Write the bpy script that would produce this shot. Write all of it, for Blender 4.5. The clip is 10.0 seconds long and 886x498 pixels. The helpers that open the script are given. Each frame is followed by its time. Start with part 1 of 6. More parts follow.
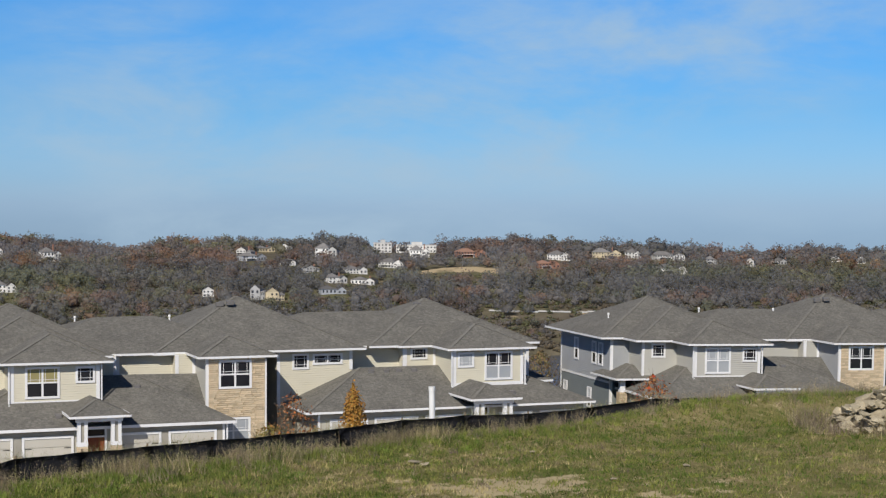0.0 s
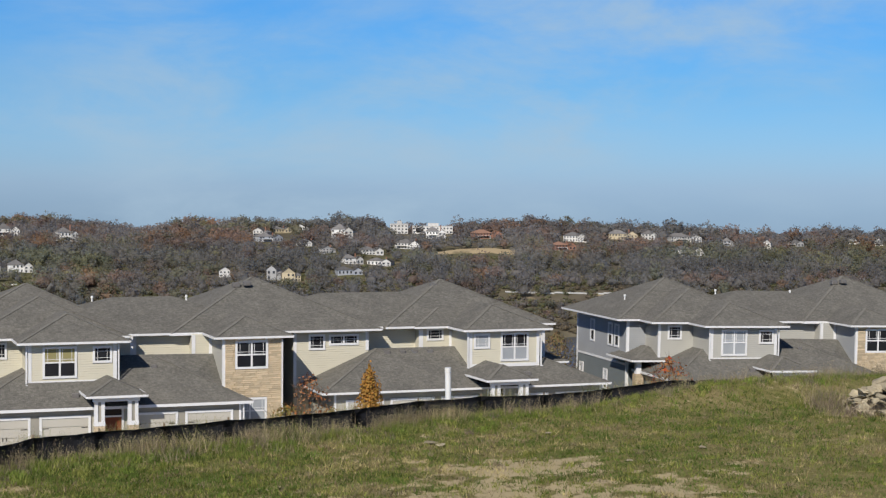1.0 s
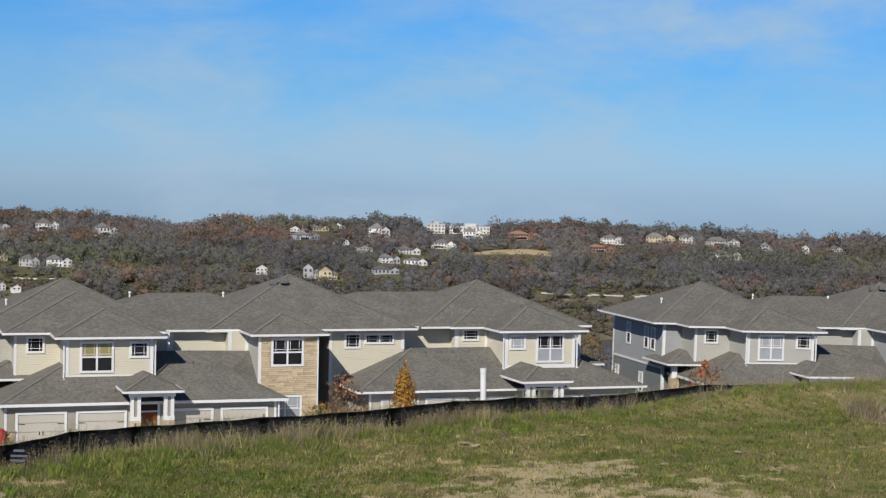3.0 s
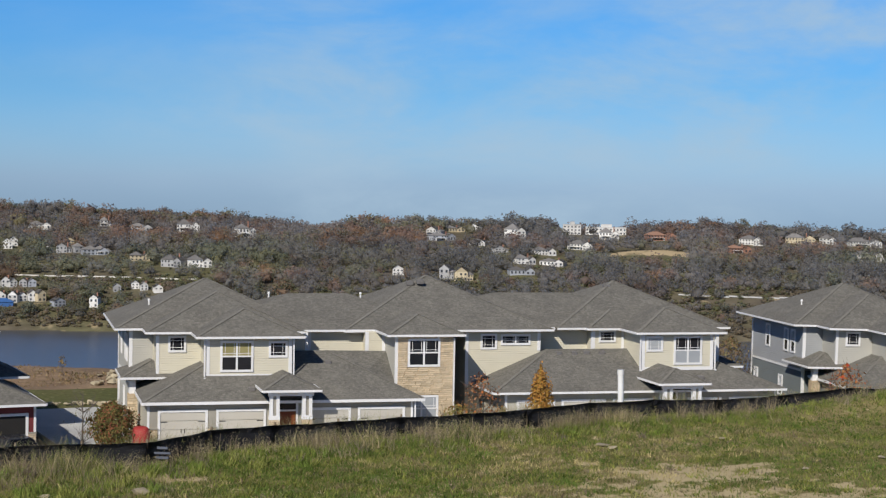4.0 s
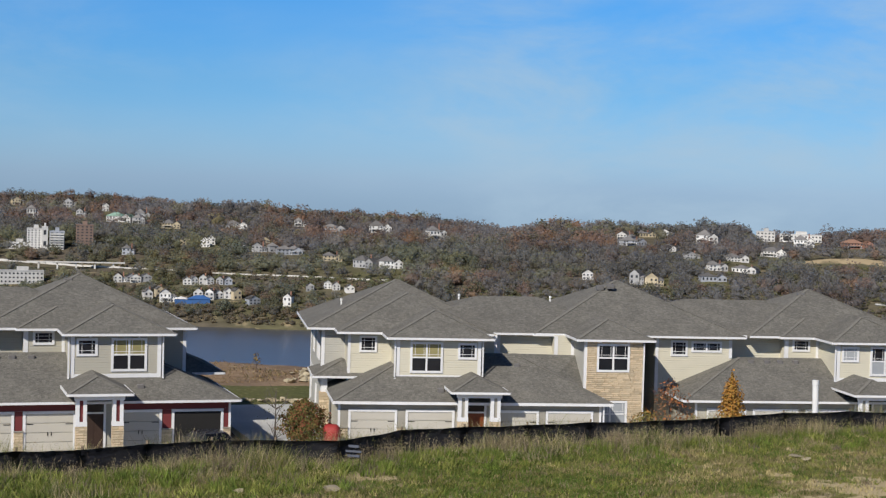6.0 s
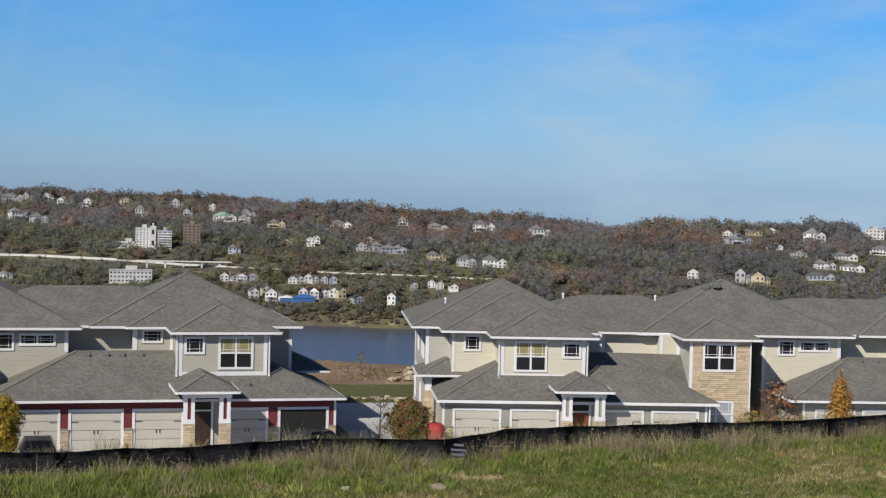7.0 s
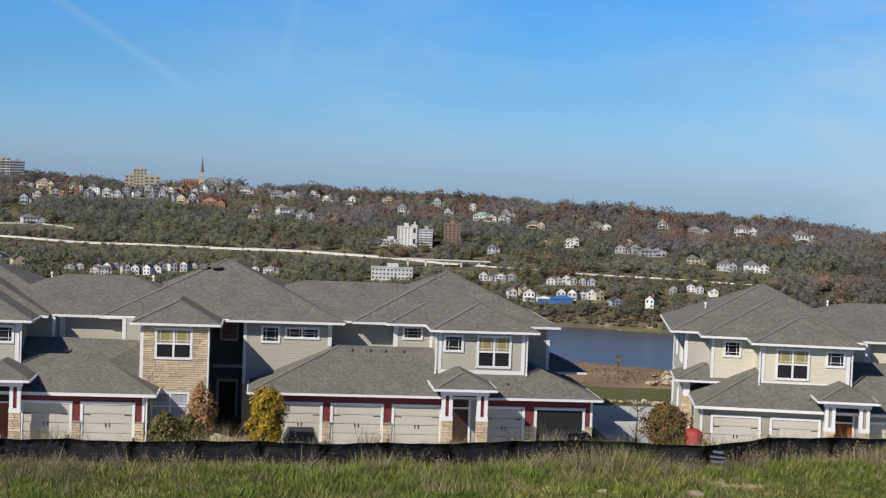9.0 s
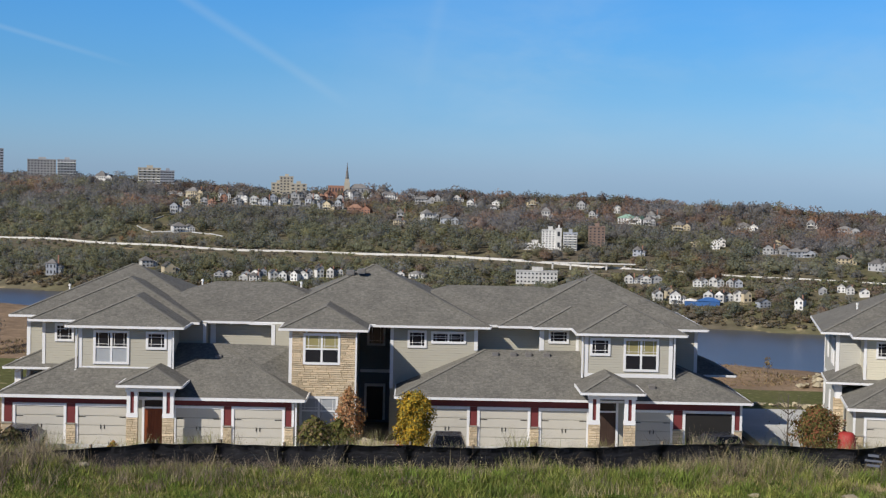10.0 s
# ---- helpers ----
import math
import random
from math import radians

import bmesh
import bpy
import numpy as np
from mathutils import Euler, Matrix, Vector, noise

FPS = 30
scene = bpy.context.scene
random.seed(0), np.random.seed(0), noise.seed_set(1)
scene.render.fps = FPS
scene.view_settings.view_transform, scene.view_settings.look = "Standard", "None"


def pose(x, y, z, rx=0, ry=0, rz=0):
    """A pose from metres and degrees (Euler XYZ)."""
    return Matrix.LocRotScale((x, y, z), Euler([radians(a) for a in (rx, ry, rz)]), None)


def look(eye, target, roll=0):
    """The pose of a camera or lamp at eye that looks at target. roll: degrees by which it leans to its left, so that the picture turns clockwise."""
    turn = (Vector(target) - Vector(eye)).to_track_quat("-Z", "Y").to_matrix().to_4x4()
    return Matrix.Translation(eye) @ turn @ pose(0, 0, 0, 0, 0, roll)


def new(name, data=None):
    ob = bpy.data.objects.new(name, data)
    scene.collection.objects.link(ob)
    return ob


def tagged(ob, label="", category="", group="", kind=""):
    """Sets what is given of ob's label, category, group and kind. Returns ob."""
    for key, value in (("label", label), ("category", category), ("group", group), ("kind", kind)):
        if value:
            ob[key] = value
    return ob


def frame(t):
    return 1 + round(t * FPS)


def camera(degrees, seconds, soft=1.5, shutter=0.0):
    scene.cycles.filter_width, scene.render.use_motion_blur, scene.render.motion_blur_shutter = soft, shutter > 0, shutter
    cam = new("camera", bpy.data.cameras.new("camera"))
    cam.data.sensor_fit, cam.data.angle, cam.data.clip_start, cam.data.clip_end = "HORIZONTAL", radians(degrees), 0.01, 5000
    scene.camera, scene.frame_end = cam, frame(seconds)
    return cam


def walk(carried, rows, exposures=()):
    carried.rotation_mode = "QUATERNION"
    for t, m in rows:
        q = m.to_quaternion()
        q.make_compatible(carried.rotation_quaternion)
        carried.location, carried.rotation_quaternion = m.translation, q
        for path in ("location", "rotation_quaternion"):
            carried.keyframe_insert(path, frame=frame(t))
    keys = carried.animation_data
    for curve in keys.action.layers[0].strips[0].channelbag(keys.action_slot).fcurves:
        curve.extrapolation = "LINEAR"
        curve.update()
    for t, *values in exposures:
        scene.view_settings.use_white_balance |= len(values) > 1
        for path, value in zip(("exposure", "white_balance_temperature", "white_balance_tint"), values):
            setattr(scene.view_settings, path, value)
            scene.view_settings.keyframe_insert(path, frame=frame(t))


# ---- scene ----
cam = camera(30.14, 10.0, soft=1.28)
# seconds, x, y, yaw, pitch, roll: the viewer stands and turns, the arms swing a little
ROWS = [
    (0.0, 0.000, 0.000, 0.008, -1.493, -0.295),
    (0.5, -0.001, 0.000, 0.218, -2.020, -0.321),
    (1.0, -0.004, 0.000, 0.581, -2.153, -0.434),
    (1.5, -0.006, 0.000, 0.950, -2.029, -0.533),
    (2.0, -0.008, 0.000, 1.276, -2.140, -0.301),
    (2.2, -0.009, 0.000, 1.440, -2.150, -0.350),
    (3.3, -0.014, 0.000, 2.060, -2.170, -1.450),
    (3.5, -0.017, 0.000, 2.508, -2.187, -1.542),
    (3.7, -0.029, -0.001, 4.430, -2.200, -1.300),
    (4.0, -0.044, -0.003, 6.612, -2.222, -1.042),
    (4.5, -0.056, -0.004, 8.414, -2.229, -1.159),
    (5.0, -0.066, -0.006, 10.001, -2.212, -1.225),
    (5.5, -0.078, -0.008, 11.850, -2.177, -1.756),
    (5.7, -0.081, -0.009, 12.340, -2.180, -1.740),
    (6.8, -0.107, -0.015, 16.200, -2.440, -1.440),
    (7.0, -0.111, -0.016, 16.848, -2.387, -1.420),
    (7.5, -0.124, -0.021, 18.943, -2.231, -1.683),
    (8.0, -0.137, -0.025, 20.928, -2.115, -1.394),
    (8.5, -0.150, -0.031, 23.091, -2.240, -1.985),
    (9.0, -0.167, -0.038, 25.881, -2.621, -2.174),
    (9.5, -0.185, -0.048, 28.887, -2.837, -1.580),
    (10.0, -0.196, -0.054, 30.869, -2.632, -1.245),
]
walk(cam, [(t, pose(x, y, 16.0, 90 + pitch, roll, yaw)) for t, x, y, yaw, pitch, roll in ROWS],
     exposures=((0.0, -0.06), (3.5, -0.05), (5.5, -0.02), (7.5, 0.0), (8.5, 0.0), (9.0, 0.1), (10.0, 0.1)))

# ---- light ----
SUN_AZ, SUN_EL = 163.0, 37.0
world = bpy.data.worlds.new("sky")
scene.world = world
world.use_nodes = True


def sky_nodes():
    nt = world.node_tree
    nt.nodes.clear()
    n, link = nt.nodes.new, nt.links.new
    out, bg, sky = n("ShaderNodeOutputWorld"), n("ShaderNodeBackground"), n("ShaderNodeTexSky")
    sky.sky_type, sky.sun_disc = "NISHITA", False
    sky.sun_elevation, sky.sun_rotation = radians(SUN_EL), radians(360 - SUN_AZ)
    sky.altitude, sky.air_density, sky.dust_density, sky.ozone_density = 200, 1.0, 0.35, 3.0
    bg.inputs["Strength"].default_value = 0.105
    # thin high cloud: soft veils and streaks
    co = n("ShaderNodeTexCoord")
    mp = n("ShaderNodeMapping")
    mp.inputs["Rotation"].default_value = (0.0, radians(-14), radians(20))
    mp.inputs["Scale"].default_value = (2.2, 2.2, 6.0)
    link(co.outputs["Generated"], mp.inputs["Vector"])
    big, fine = n("ShaderNodeTexNoise"), n("ShaderNodeTexNoise")
    big.inputs["Scale"].default_value, big.inputs["Detail"].default_value = 1.15, 3.0
    fine.inputs["Scale"].default_value, fine.inputs["Detail"].default_value = 3.4, 7.0
    fine.inputs["Roughness"].default_value, fine.inputs["Distortion"].default_value = 0.6, 0.25
    link(mp.outputs["Vector"], big.inputs["Vector"])
    link(mp.outputs["Vector"], fine.inputs["Vector"])
    r1, r2, mul, amt = n("ShaderNodeMapRange"), n("ShaderNodeMapRange"), n("ShaderNodeMath"), n("ShaderNodeMath")
    for r, a, b in ((r1, 0.40, 0.62), (r2, 0.30, 0.72)):
        r.inputs["From Min"].default_value, r.inputs["From Max"].default_value = a, b
        r.interpolation_type = "SMOOTHSTEP"
    link(big.outputs["Fac"], r1.inputs["Value"])
    link(fine.outputs["Fac"], r2.inputs["Value"])
    mul.operation = amt.operation = "MULTIPLY"
    link(r1.outputs["Result"], mul.inputs[0])
    link(r2.outputs["Result"], mul.inputs[1])
    link(mul.outputs[0], amt.inputs[0])
    # the veil is thickest to the right of the view and thins out to the left
    side, both = n("ShaderNodeMapRange"), n("ShaderNodeMath")
    sx = n("ShaderNodeSeparateXYZ")
    link(co.outputs["Generated"], sx.inputs[0])
    side.inputs["From Min"].default_value, side.inputs["From Max"].default_value = -0.60, -0.22
    side.inputs["To Min"].default_value, side.inputs["To Max"].default_value = 0.05, 0.85
    link(sx.outputs["X"], side.inputs["Value"])
    # it thins out overhead as well
    over = n("ShaderNodeMapRange")
    over.inputs["From Min"].default_value, over.inputs["From Max"].default_value = 0.14, 0.45
    over.inputs["To Min"].default_value, over.inputs["To Max"].default_value = 1.0, 0.15
    link(sx.outputs["Z"], over.inputs["Value"])
    both.operation = "MULTIPLY"
    link(side.outputs["Result"], both.inputs[0])
    link(over.outputs["Result"], both.inputs[1])
    link(both.outputs[0], amt.inputs[1])
    # two thin vapour trails
    total = amt.outputs[0]
    for p0, p1, wide, gain in (((45.3, 9.0), (34.7, 2.6), 0.0050, 0.16), ((47.5, 5.0), (43.0, 3.8), 0.0025, 0.22), ((31.0, 6.2), (31.4, 4.4), 0.007, 0.12)):
        q = [Vector((-math.sin(radians(u)) * math.cos(radians(v)), math.cos(radians(u)) * math.cos(radians(v)), math.sin(radians(v)))) for u, v in (p0, p1)]
        nor, mid = q[0].cross(q[1]).normalized(), ((q[0] + q[1]) / 2).normalized()
        dots = []
        for vec in (nor, mid):
            dt = n("ShaderNodeVectorMath")
            dt.operation = "DOT_PRODUCT"
            dt.inputs[1].default_value = vec
            link(co.outputs["Generated"], dt.inputs[0])
            dots.append(dt.outputs["Value"])
        ab, across, along, m1, add = n("ShaderNodeMath"), n("ShaderNodeMapRange"), n("ShaderNodeMapRange"), n("ShaderNodeMath"), n("ShaderNodeMath")
        ab.operation = "ABSOLUTE"
        link(dots[0], ab.inputs[0])
        across.interpolation_type = along.interpolation_type = "SMOOTHSTEP"
        across.inputs["From Min"].default_value, across.inputs["From Max"].default_value = wide, 0.0
        link(ab.outputs[0], across.inputs["Value"])
        reach = math.cos(q[0].angle(q[1]) / 2)
        along.inputs["From Min"].default_value, along.inputs["From Max"].default_value = reach - 0.002, reach + 0.002
        along.inputs["To Max"].default_value = gain
        link(dots[1], along.inputs["Value"])
        m1.operation, add.operation = "MULTIPLY", "ADD"
        link(across.outputs["Result"], m1.inputs[0])
        link(along.outputs["Result"], m1.inputs[1])
        link(total, add.inputs[0])
        link(m1.outputs[0], add.inputs[1])
        total = add.outputs[0]
    mix = n("ShaderNodeMix")
    mix.data_type = "RGBA"
    mix.inputs["B"].default_value = (3.9, 5.3, 6.65, 1)
    link(total, mix.inputs["Factor"])
    # deep late-autumn blue: the air is dry and clear down to the skyline
    sep, ramp, tone = n("ShaderNodeSeparateXYZ"), n("ShaderNodeValToRGB"), n("ShaderNodeMix")
    link(co.outputs["Generated"], sep.inputs[0])
    link(sep.outputs["Z"], ramp.inputs["Fac"])
    first, last = ramp.color_ramp.elements
    first.color, last.color = (0.425, 0.645, 1.16, 1), (0.09, 0.20, 0.39, 1)
    for pos, col in ((0.06, (0.27, 0.575, 1.01)), (0.13, (0.215, 0.60, 1.06)), (0.30, (0.14, 0.36, 0.70)), (0.6, (0.10, 0.23, 0.45))):
        ramp.color_ramp.elements.new(pos).color = (*col, 1)
    tone.data_type, tone.blend_type = "RGBA", "MULTIPLY"
    tone.inputs["Factor"].default_value = 1.0
    link(sky.outputs["Color"], tone.inputs["A"])
    link(ramp.outputs["Color"], tone.inputs["B"])
    link(tone.outputs["Result"], mix.inputs["A"])
    link(mix.outputs["Result"], bg.inputs["Color"])
    link(bg.outputs["Background"], out.inputs["Surface"])


sky_nodes()
sun_data = bpy.data.lights.new("sun", "SUN")
sun_data.energy, sun_data.angle, sun_data.color = 4.7, radians(0.53), (1.0, 0.935, 0.845)
sun = new("sun", sun_data)
a, e = radians(SUN_AZ), radians(SUN_EL)
to_sun = Vector((-math.sin(a) * math.cos(e), math.cos(a) * math.cos(e), math.sin(e)))
sun.matrix_world = look(to_sun * 300, (0, 0, 0))


# ---- materials ----
def material(name, base, rough=0.8, second=None, scale=3.0, bump=0.0, bump_scale=30.0, metallic=0.0, spec=0.3, fine=0.12, coords="Object", stretch=(1, 1, 1), rand=0.0):
    """A surface with variation at two scales: broad stains to a second colour and a fine grain, with relief."""
    m = bpy.data.materials.new(name)
    m.use_nodes = True
    nt = m.node_tree
    n, link = nt.nodes.new, nt.links.new
    p = nt.nodes["Principled BSDF"]
    p.inputs["Roughness"].default_value, p.inputs["Metallic"].default_value = rough, metallic
    p.inputs["Specular IOR Level"].default_value = spec
    co, mp = n("ShaderNodeTexCoord"), n("ShaderNodeMapping")
    mp.inputs["Scale"].default_value = stretch
    link(co.outputs[coords], mp.inputs["Vector"])
    n1, n2 = n("ShaderNodeTexNoise"), n("ShaderNodeTexNoise")
    n1.inputs["Scale"].default_value, n1.inputs["Detail"].default_value = scale, 4.0
    n2.inputs["Scale"].default_value, n2.inputs["Detail"].default_value = bump_scale, 3.0
    for t in (n1, n2):
        link(mp.outputs["Vector"], t.inputs["Vector"])
    ramp = n("ShaderNodeMapRange")
    ramp.inputs["From Min"].default_value, ramp.inputs["From Max"].default_value = 0.32, 0.68
    link(n1.outputs["Fac"], ramp.inputs["Value"])
    mix = n("ShaderNodeMix")
    mix.data_type = "RGBA"
    second = second or tuple(c * 0.85 for c in base)
    mix.inputs["A"].default_value, mix.inputs["B"].default_value = (*base, 1), (*second, 1)
    link(ramp.outputs["Result"], mix.inputs["Factor"])
    hsv = n("ShaderNodeHueSaturation")
    gr = n("ShaderNodeMapRange")
    gr.inputs["From Min"].default_value, gr.inputs["From Max"].default_value = 0.25, 0.75
    gr.inputs["To Min"].default_value, gr.inputs["To Max"].default_value = 1 - fine, 1 + fine
    link(n2.outputs["Fac"], gr.inputs["Value"])
    val = gr.outputs["Result"]
    if rand:
        info, rr, mm = n("ShaderNodeObjectInfo"), n("ShaderNodeMapRange"), n("ShaderNodeMath")
        rr.inputs["To Min"].default_value, rr.inputs["To Max"].default_value = 1 - rand, 1 + rand
        link(info.outputs["Random"], rr.inputs["Value"])
        mm.operation = "MULTIPLY"
        link(rr.outputs["Result"], mm.inputs[0])
        link(val, mm.inputs[1])
        val = mm.outputs[0]
    link(val, hsv.inputs["Value"])
    link(mix.outputs["Result"], hsv.inputs["Color"])
    link(hsv.outputs["Color"], p.inputs["Base Color"])
    if bump:
        b = n("ShaderNodeBump")
        b.inputs["Strength"].default_value, b.inputs["Distance"].default_value = bump, 0.05
        link(n2.outputs["Fac"], b.inputs["Height"])
        link(b.outputs["Normal"], p.inputs["Normal"])
    return m


def add_laps(m, pitch, depth, line=0.12):
    """Horizontal courses: a saw-tooth relief with a thin dark joint, as on lap siding or shingles."""
    nt = m.node_tree
    n, link = nt.nodes.new, nt.links.new
    p = nt.nodes["Principled BSDF"]
    co, sep, dv, fr = n("ShaderNodeTexCoord"), n("ShaderNodeSeparateXYZ"), n("ShaderNodeMath"), n("ShaderNodeMath")
    link(co.outputs["Object"], sep.inputs[0])
    dv.operation, fr.operation = "DIVIDE", "FRACT"
    dv.inputs[1].default_value = pitch
    link(sep.outputs["Z"], dv.inputs[0])
    link(dv.outputs[0], fr.inputs[0])
    b = n("ShaderNodeBump")
    b.invert = True
    b.inputs["Strength"].default_value, b.inputs["Distance"].default_value = 0.8, depth
    link(fr.outputs[0], b.inputs["Height"])
    link(b.outputs["Normal"], p.inputs["Normal"])
    edge = n("ShaderNodeMapRange")
    edge.inputs["From Min"].default_value, edge.inputs["From Max"].default_value = 0.0, 0.16
    edge.inputs["To Min"].default_value, edge.inputs["To Max"].default_value = 1 - line, 1.0
    link(fr.outputs[0], edge.inputs["Value"])
    src = p.inputs["Base Color"].links[0].from_socket
    mul = n("ShaderNodeMix")
    mul.data_type, mul.blend_type = "RGBA", "MULTIPLY"
    mul.inputs["Factor"].default_value = 1.0
    link(src, mul.inputs["A"])
    link(edge.outputs["Result"], mul.inputs["B"])
    link(mul.outputs["Result"], p.inputs["Base Color"])
    return m


def add_tabs(m, size, amount):
    """Shingle tabs: each small cell of the roof takes its own shade."""
    nt = m.node_tree
    n, link = nt.nodes.new, nt.links.new
    p = nt.nodes["Principled BSDF"]
    co, dv, fl, wn, mr, mul = n("ShaderNodeTexCoord"), n("ShaderNodeVectorMath"), n("ShaderNodeVectorMath"), n("ShaderNodeTexWhiteNoise"), n("ShaderNodeMapRange"), n("ShaderNodeMix")
    dv.operation, fl.operation = "DIVIDE", "FLOOR"
    dv.inputs[1].default_value = size
    link(co.outputs["Object"], dv.inputs[0])
    link(dv.outputs["Vector"], fl.inputs[0])
    link(fl.outputs["Vector"], wn.inputs["Vector"])
    mr.inputs["To Min"].default_value, mr.inputs["To Max"].default_value = 1 - amount, 1 + amount
    link(wn.outputs["Value"], mr.inputs["Value"])
    src = p.inputs["Base Color"].links[0].from_socket
    mul.data_type, mul.blend_type = "RGBA", "MULTIPLY"
    mul.inputs["Factor"].default_value = 1.0
    link(src, mul.inputs["A"])
    link(mr.outputs["Result"], mul.inputs["B"])
    link(mul.outputs["Result"], p.inputs["Base Color"])
    return m


def tinted(name, rough=0.9, fine=0.2, grain=6.0, trans=0.0, clear=0.0):
    """Takes its colour from each plant's own tint."""
    m = bpy.data.materials.new(name)
    m.use_nodes = True
    nt = m.node_tree
    n, link = nt.nodes.new, nt.links.new
    p = nt.nodes["Principled BSDF"]
    p.inputs["Roughness"].default_value, p.inputs["Specular IOR Level"].default_value = rough, 0.1
    at, no, co, hs, mr = n("ShaderNodeAttribute"), n("ShaderNodeTexNoise"), n("ShaderNodeTexCoord"), n("ShaderNodeHueSaturation"), n("ShaderNodeMapRange")
    at.attribute_name = "tint"
    no.inputs["Scale"].default_value = grain
    link(co.outputs["Object"], no.inputs["Vector"])
    mr.inputs["To Min"].default_value, mr.inputs["To Max"].default_value = 1 - fine, 1 + fine
    link(no.outputs["Fac"], mr.inputs["Value"])
    link(mr.outputs["Result"], hs.inputs["Value"])
    link(at.outputs["Color"], hs.inputs["Color"])
    link(hs.outputs["Color"], p.inputs["Base Color"])
    if trans:
        tr, mx = n("ShaderNodeBsdfTranslucent"), n("ShaderNodeMixShader")
        link(hs.outputs["Color"], tr.inputs["Color"])
        mx.inputs[0].default_value = trans
        link(p.outputs[0], mx.inputs[1])
        link(tr.outputs[0], mx.inputs[2])
        link(mx.outputs[0], nt.nodes["Material Output"].inputs["Surface"])
        if clear:
            # loose twigs let part of the light straight through
            tp, my = n("ShaderNodeBsdfTransparent"), n("ShaderNodeMixShader")
            my.inputs[0].default_value = clear
            link(mx.outputs[0], my.inputs[1])
            link(tp.outputs[0], my.inputs[2])
            link(my.outputs[0], nt.nodes["Material Output"].inputs["Surface"])
    return m


M_SHINGLE = add_tabs(add_laps(material("roof_shingle", (0.172, 0.164, 0.143), 0.95, (0.140, 0.134, 0.118), 0.7, 0.0, 9.0, fine=0.26, spec=0.15), 0.062, 0.012, 0.14), (0.19, 0.19, 0.1), 0.15)
M_CAP = material("ridge_cap_shingle", (0.200, 0.191, 0.166), 0.95, (0.165, 0.157, 0.137), 2.0, 0.3, 18.0, fine=0.2, spec=0.15)
M_WHITE = material("white_paint", (0.74, 0.74, 0.74), 0.5, (0.68, 0.68, 0.67), 0.8, 0.1, 20.0, fine=0.03)
M_CREAM = add_laps(material("cream_siding", (0.60, 0.565, 0.445), 0.65, (0.56, 0.525, 0.415), 0.5, fine=0.03), 0.15, 0.02)
M_TAN = add_laps(material("tan_siding", (0.41, 0.39, 0.322), 0.65, (0.385, 0.365, 0.30), 0.5, fine=0.03), 0.15, 0.02)
M_PALE = add_laps(material("pale_grey_siding", (0.43, 0.42, 0.375), 0.65, (0.40, 0.39, 0.35), 0.5, fine=0.03), 0.15, 0.02)
M_BLUEGREY = add_laps(material("blue_grey_siding", (0.33, 0.34, 0.345), 0.65, (0.30, 0.31, 0.315), 0.5, fine=0.03), 0.15, 0.02)
M_SLATE = add_laps(material("slate_siding", (0.165, 0.185, 0.185), 0.65, (0.145, 0.165, 0.165), 0.5, fine=0.03), 0.15, 0.02)
M_GREYTRIM = material("grey_tan_panel", (0.33, 0.31, 0.26), 0.7, None, 1.0, fine=0.04)
M_MAROON = material("maroon_panel", (0.17, 0.035, 0.035), 0.6, (0.14, 0.03, 0.03), 1.0, fine=0.05)
M_STONE = material("tan_ledge_stone", (0.60, 0.46, 0.285), 0.9, (0.64, 0.53, 0.37), 1.1, 0.5, 14.0, fine=0.16, rand=0.2)
M_MORTAR = material("stone_backing", (0.50, 0.39, 0.25), 0.95, (0.42, 0.33, 0.215), 3.0, 0.4, 25.0)
M_DOOR = material("cream_garage_door", (0.50, 0.475, 0.41), 0.55, (0.47, 0.445, 0.385), 0.6, fine=0.02)
M_IRON = material("dark_iron", (0.02, 0.02, 0.02), 0.5, None, 4.0, metallic=0.6)
M_RUST = material("russet_wood_door", (0.22, 0.055, 0.018), 0.45, (0.16, 0.04, 0.014), 2.0, 0.2, 30.0, stretch=(6, 6, 0.6))
M_DARKDOOR = material("dark_wood_door", (0.05, 0.03, 0.022), 0.5, None, 2.0)
M_GLASS = material("window_glass", (0.012, 0.014, 0.018), 0.04, (0.02, 0.022, 0.026), 0.5, fine=0.02, spec=0.5)
M_BLIND = material("olive_blind", (0.30, 0.265, 0.12), 0.6, (0.26, 0.23, 0.10), 1.0, fine=0.04)
M_PALEBLIND = material("pale_blind", (0.36, 0.38, 0.39), 0.5, (0.31, 0.33, 0.35), 1.0, fine=0.03)
# shade as a near-black colour, for the open garage and under the porches
M_SHADE = material("painted_shade", (0.02, 0.019, 0.018), 0.9, None, 1.0)
M_VENT = material("grey_vent_metal", (0.2, 0.19, 0.18), 0.6, None, 5.0, metallic=0.3)
M_CONCRETE = material("pale_concrete", (0.50, 0.50, 0.48), 0.9, (0.40, 0.40, 0.39), 0.25, 0.2, 6.0, fine=0.08)
M_FABRIC = material("black_geotextile", (0.030, 0.030, 0.036), 0.55, (0.052, 0.051, 0.056), 1.2, 0.5, 5.0, fine=0.25, stretch=(1, 1, 3))
M_PRINT = material("grey_print", (0.11, 0.12, 0.15), 0.8, None, 6.0)
M_STAKE = material("weathered_stake", (0.23, 0.18, 0.12), 0.9, None, 6.0, 0.3)
M_PVC = material("white_plastic_pipe", (0.78, 0.78, 0.76), 0.4, (0.70, 0.69, 0.66), 1.5, fine=0.03)
M_RUBBLE = material("pale_rubble_stone", (0.41, 0.355, 0.245), 0.95, (0.33, 0.28, 0.19), 2.0, 0.6, 9.0, fine=0.18, rand=0.25)
M_BARK = material("grey_bark", (0.12, 0.10, 0.085), 0.95, (0.08, 0.07, 0.06), 3.0, 0.5, 14.0)
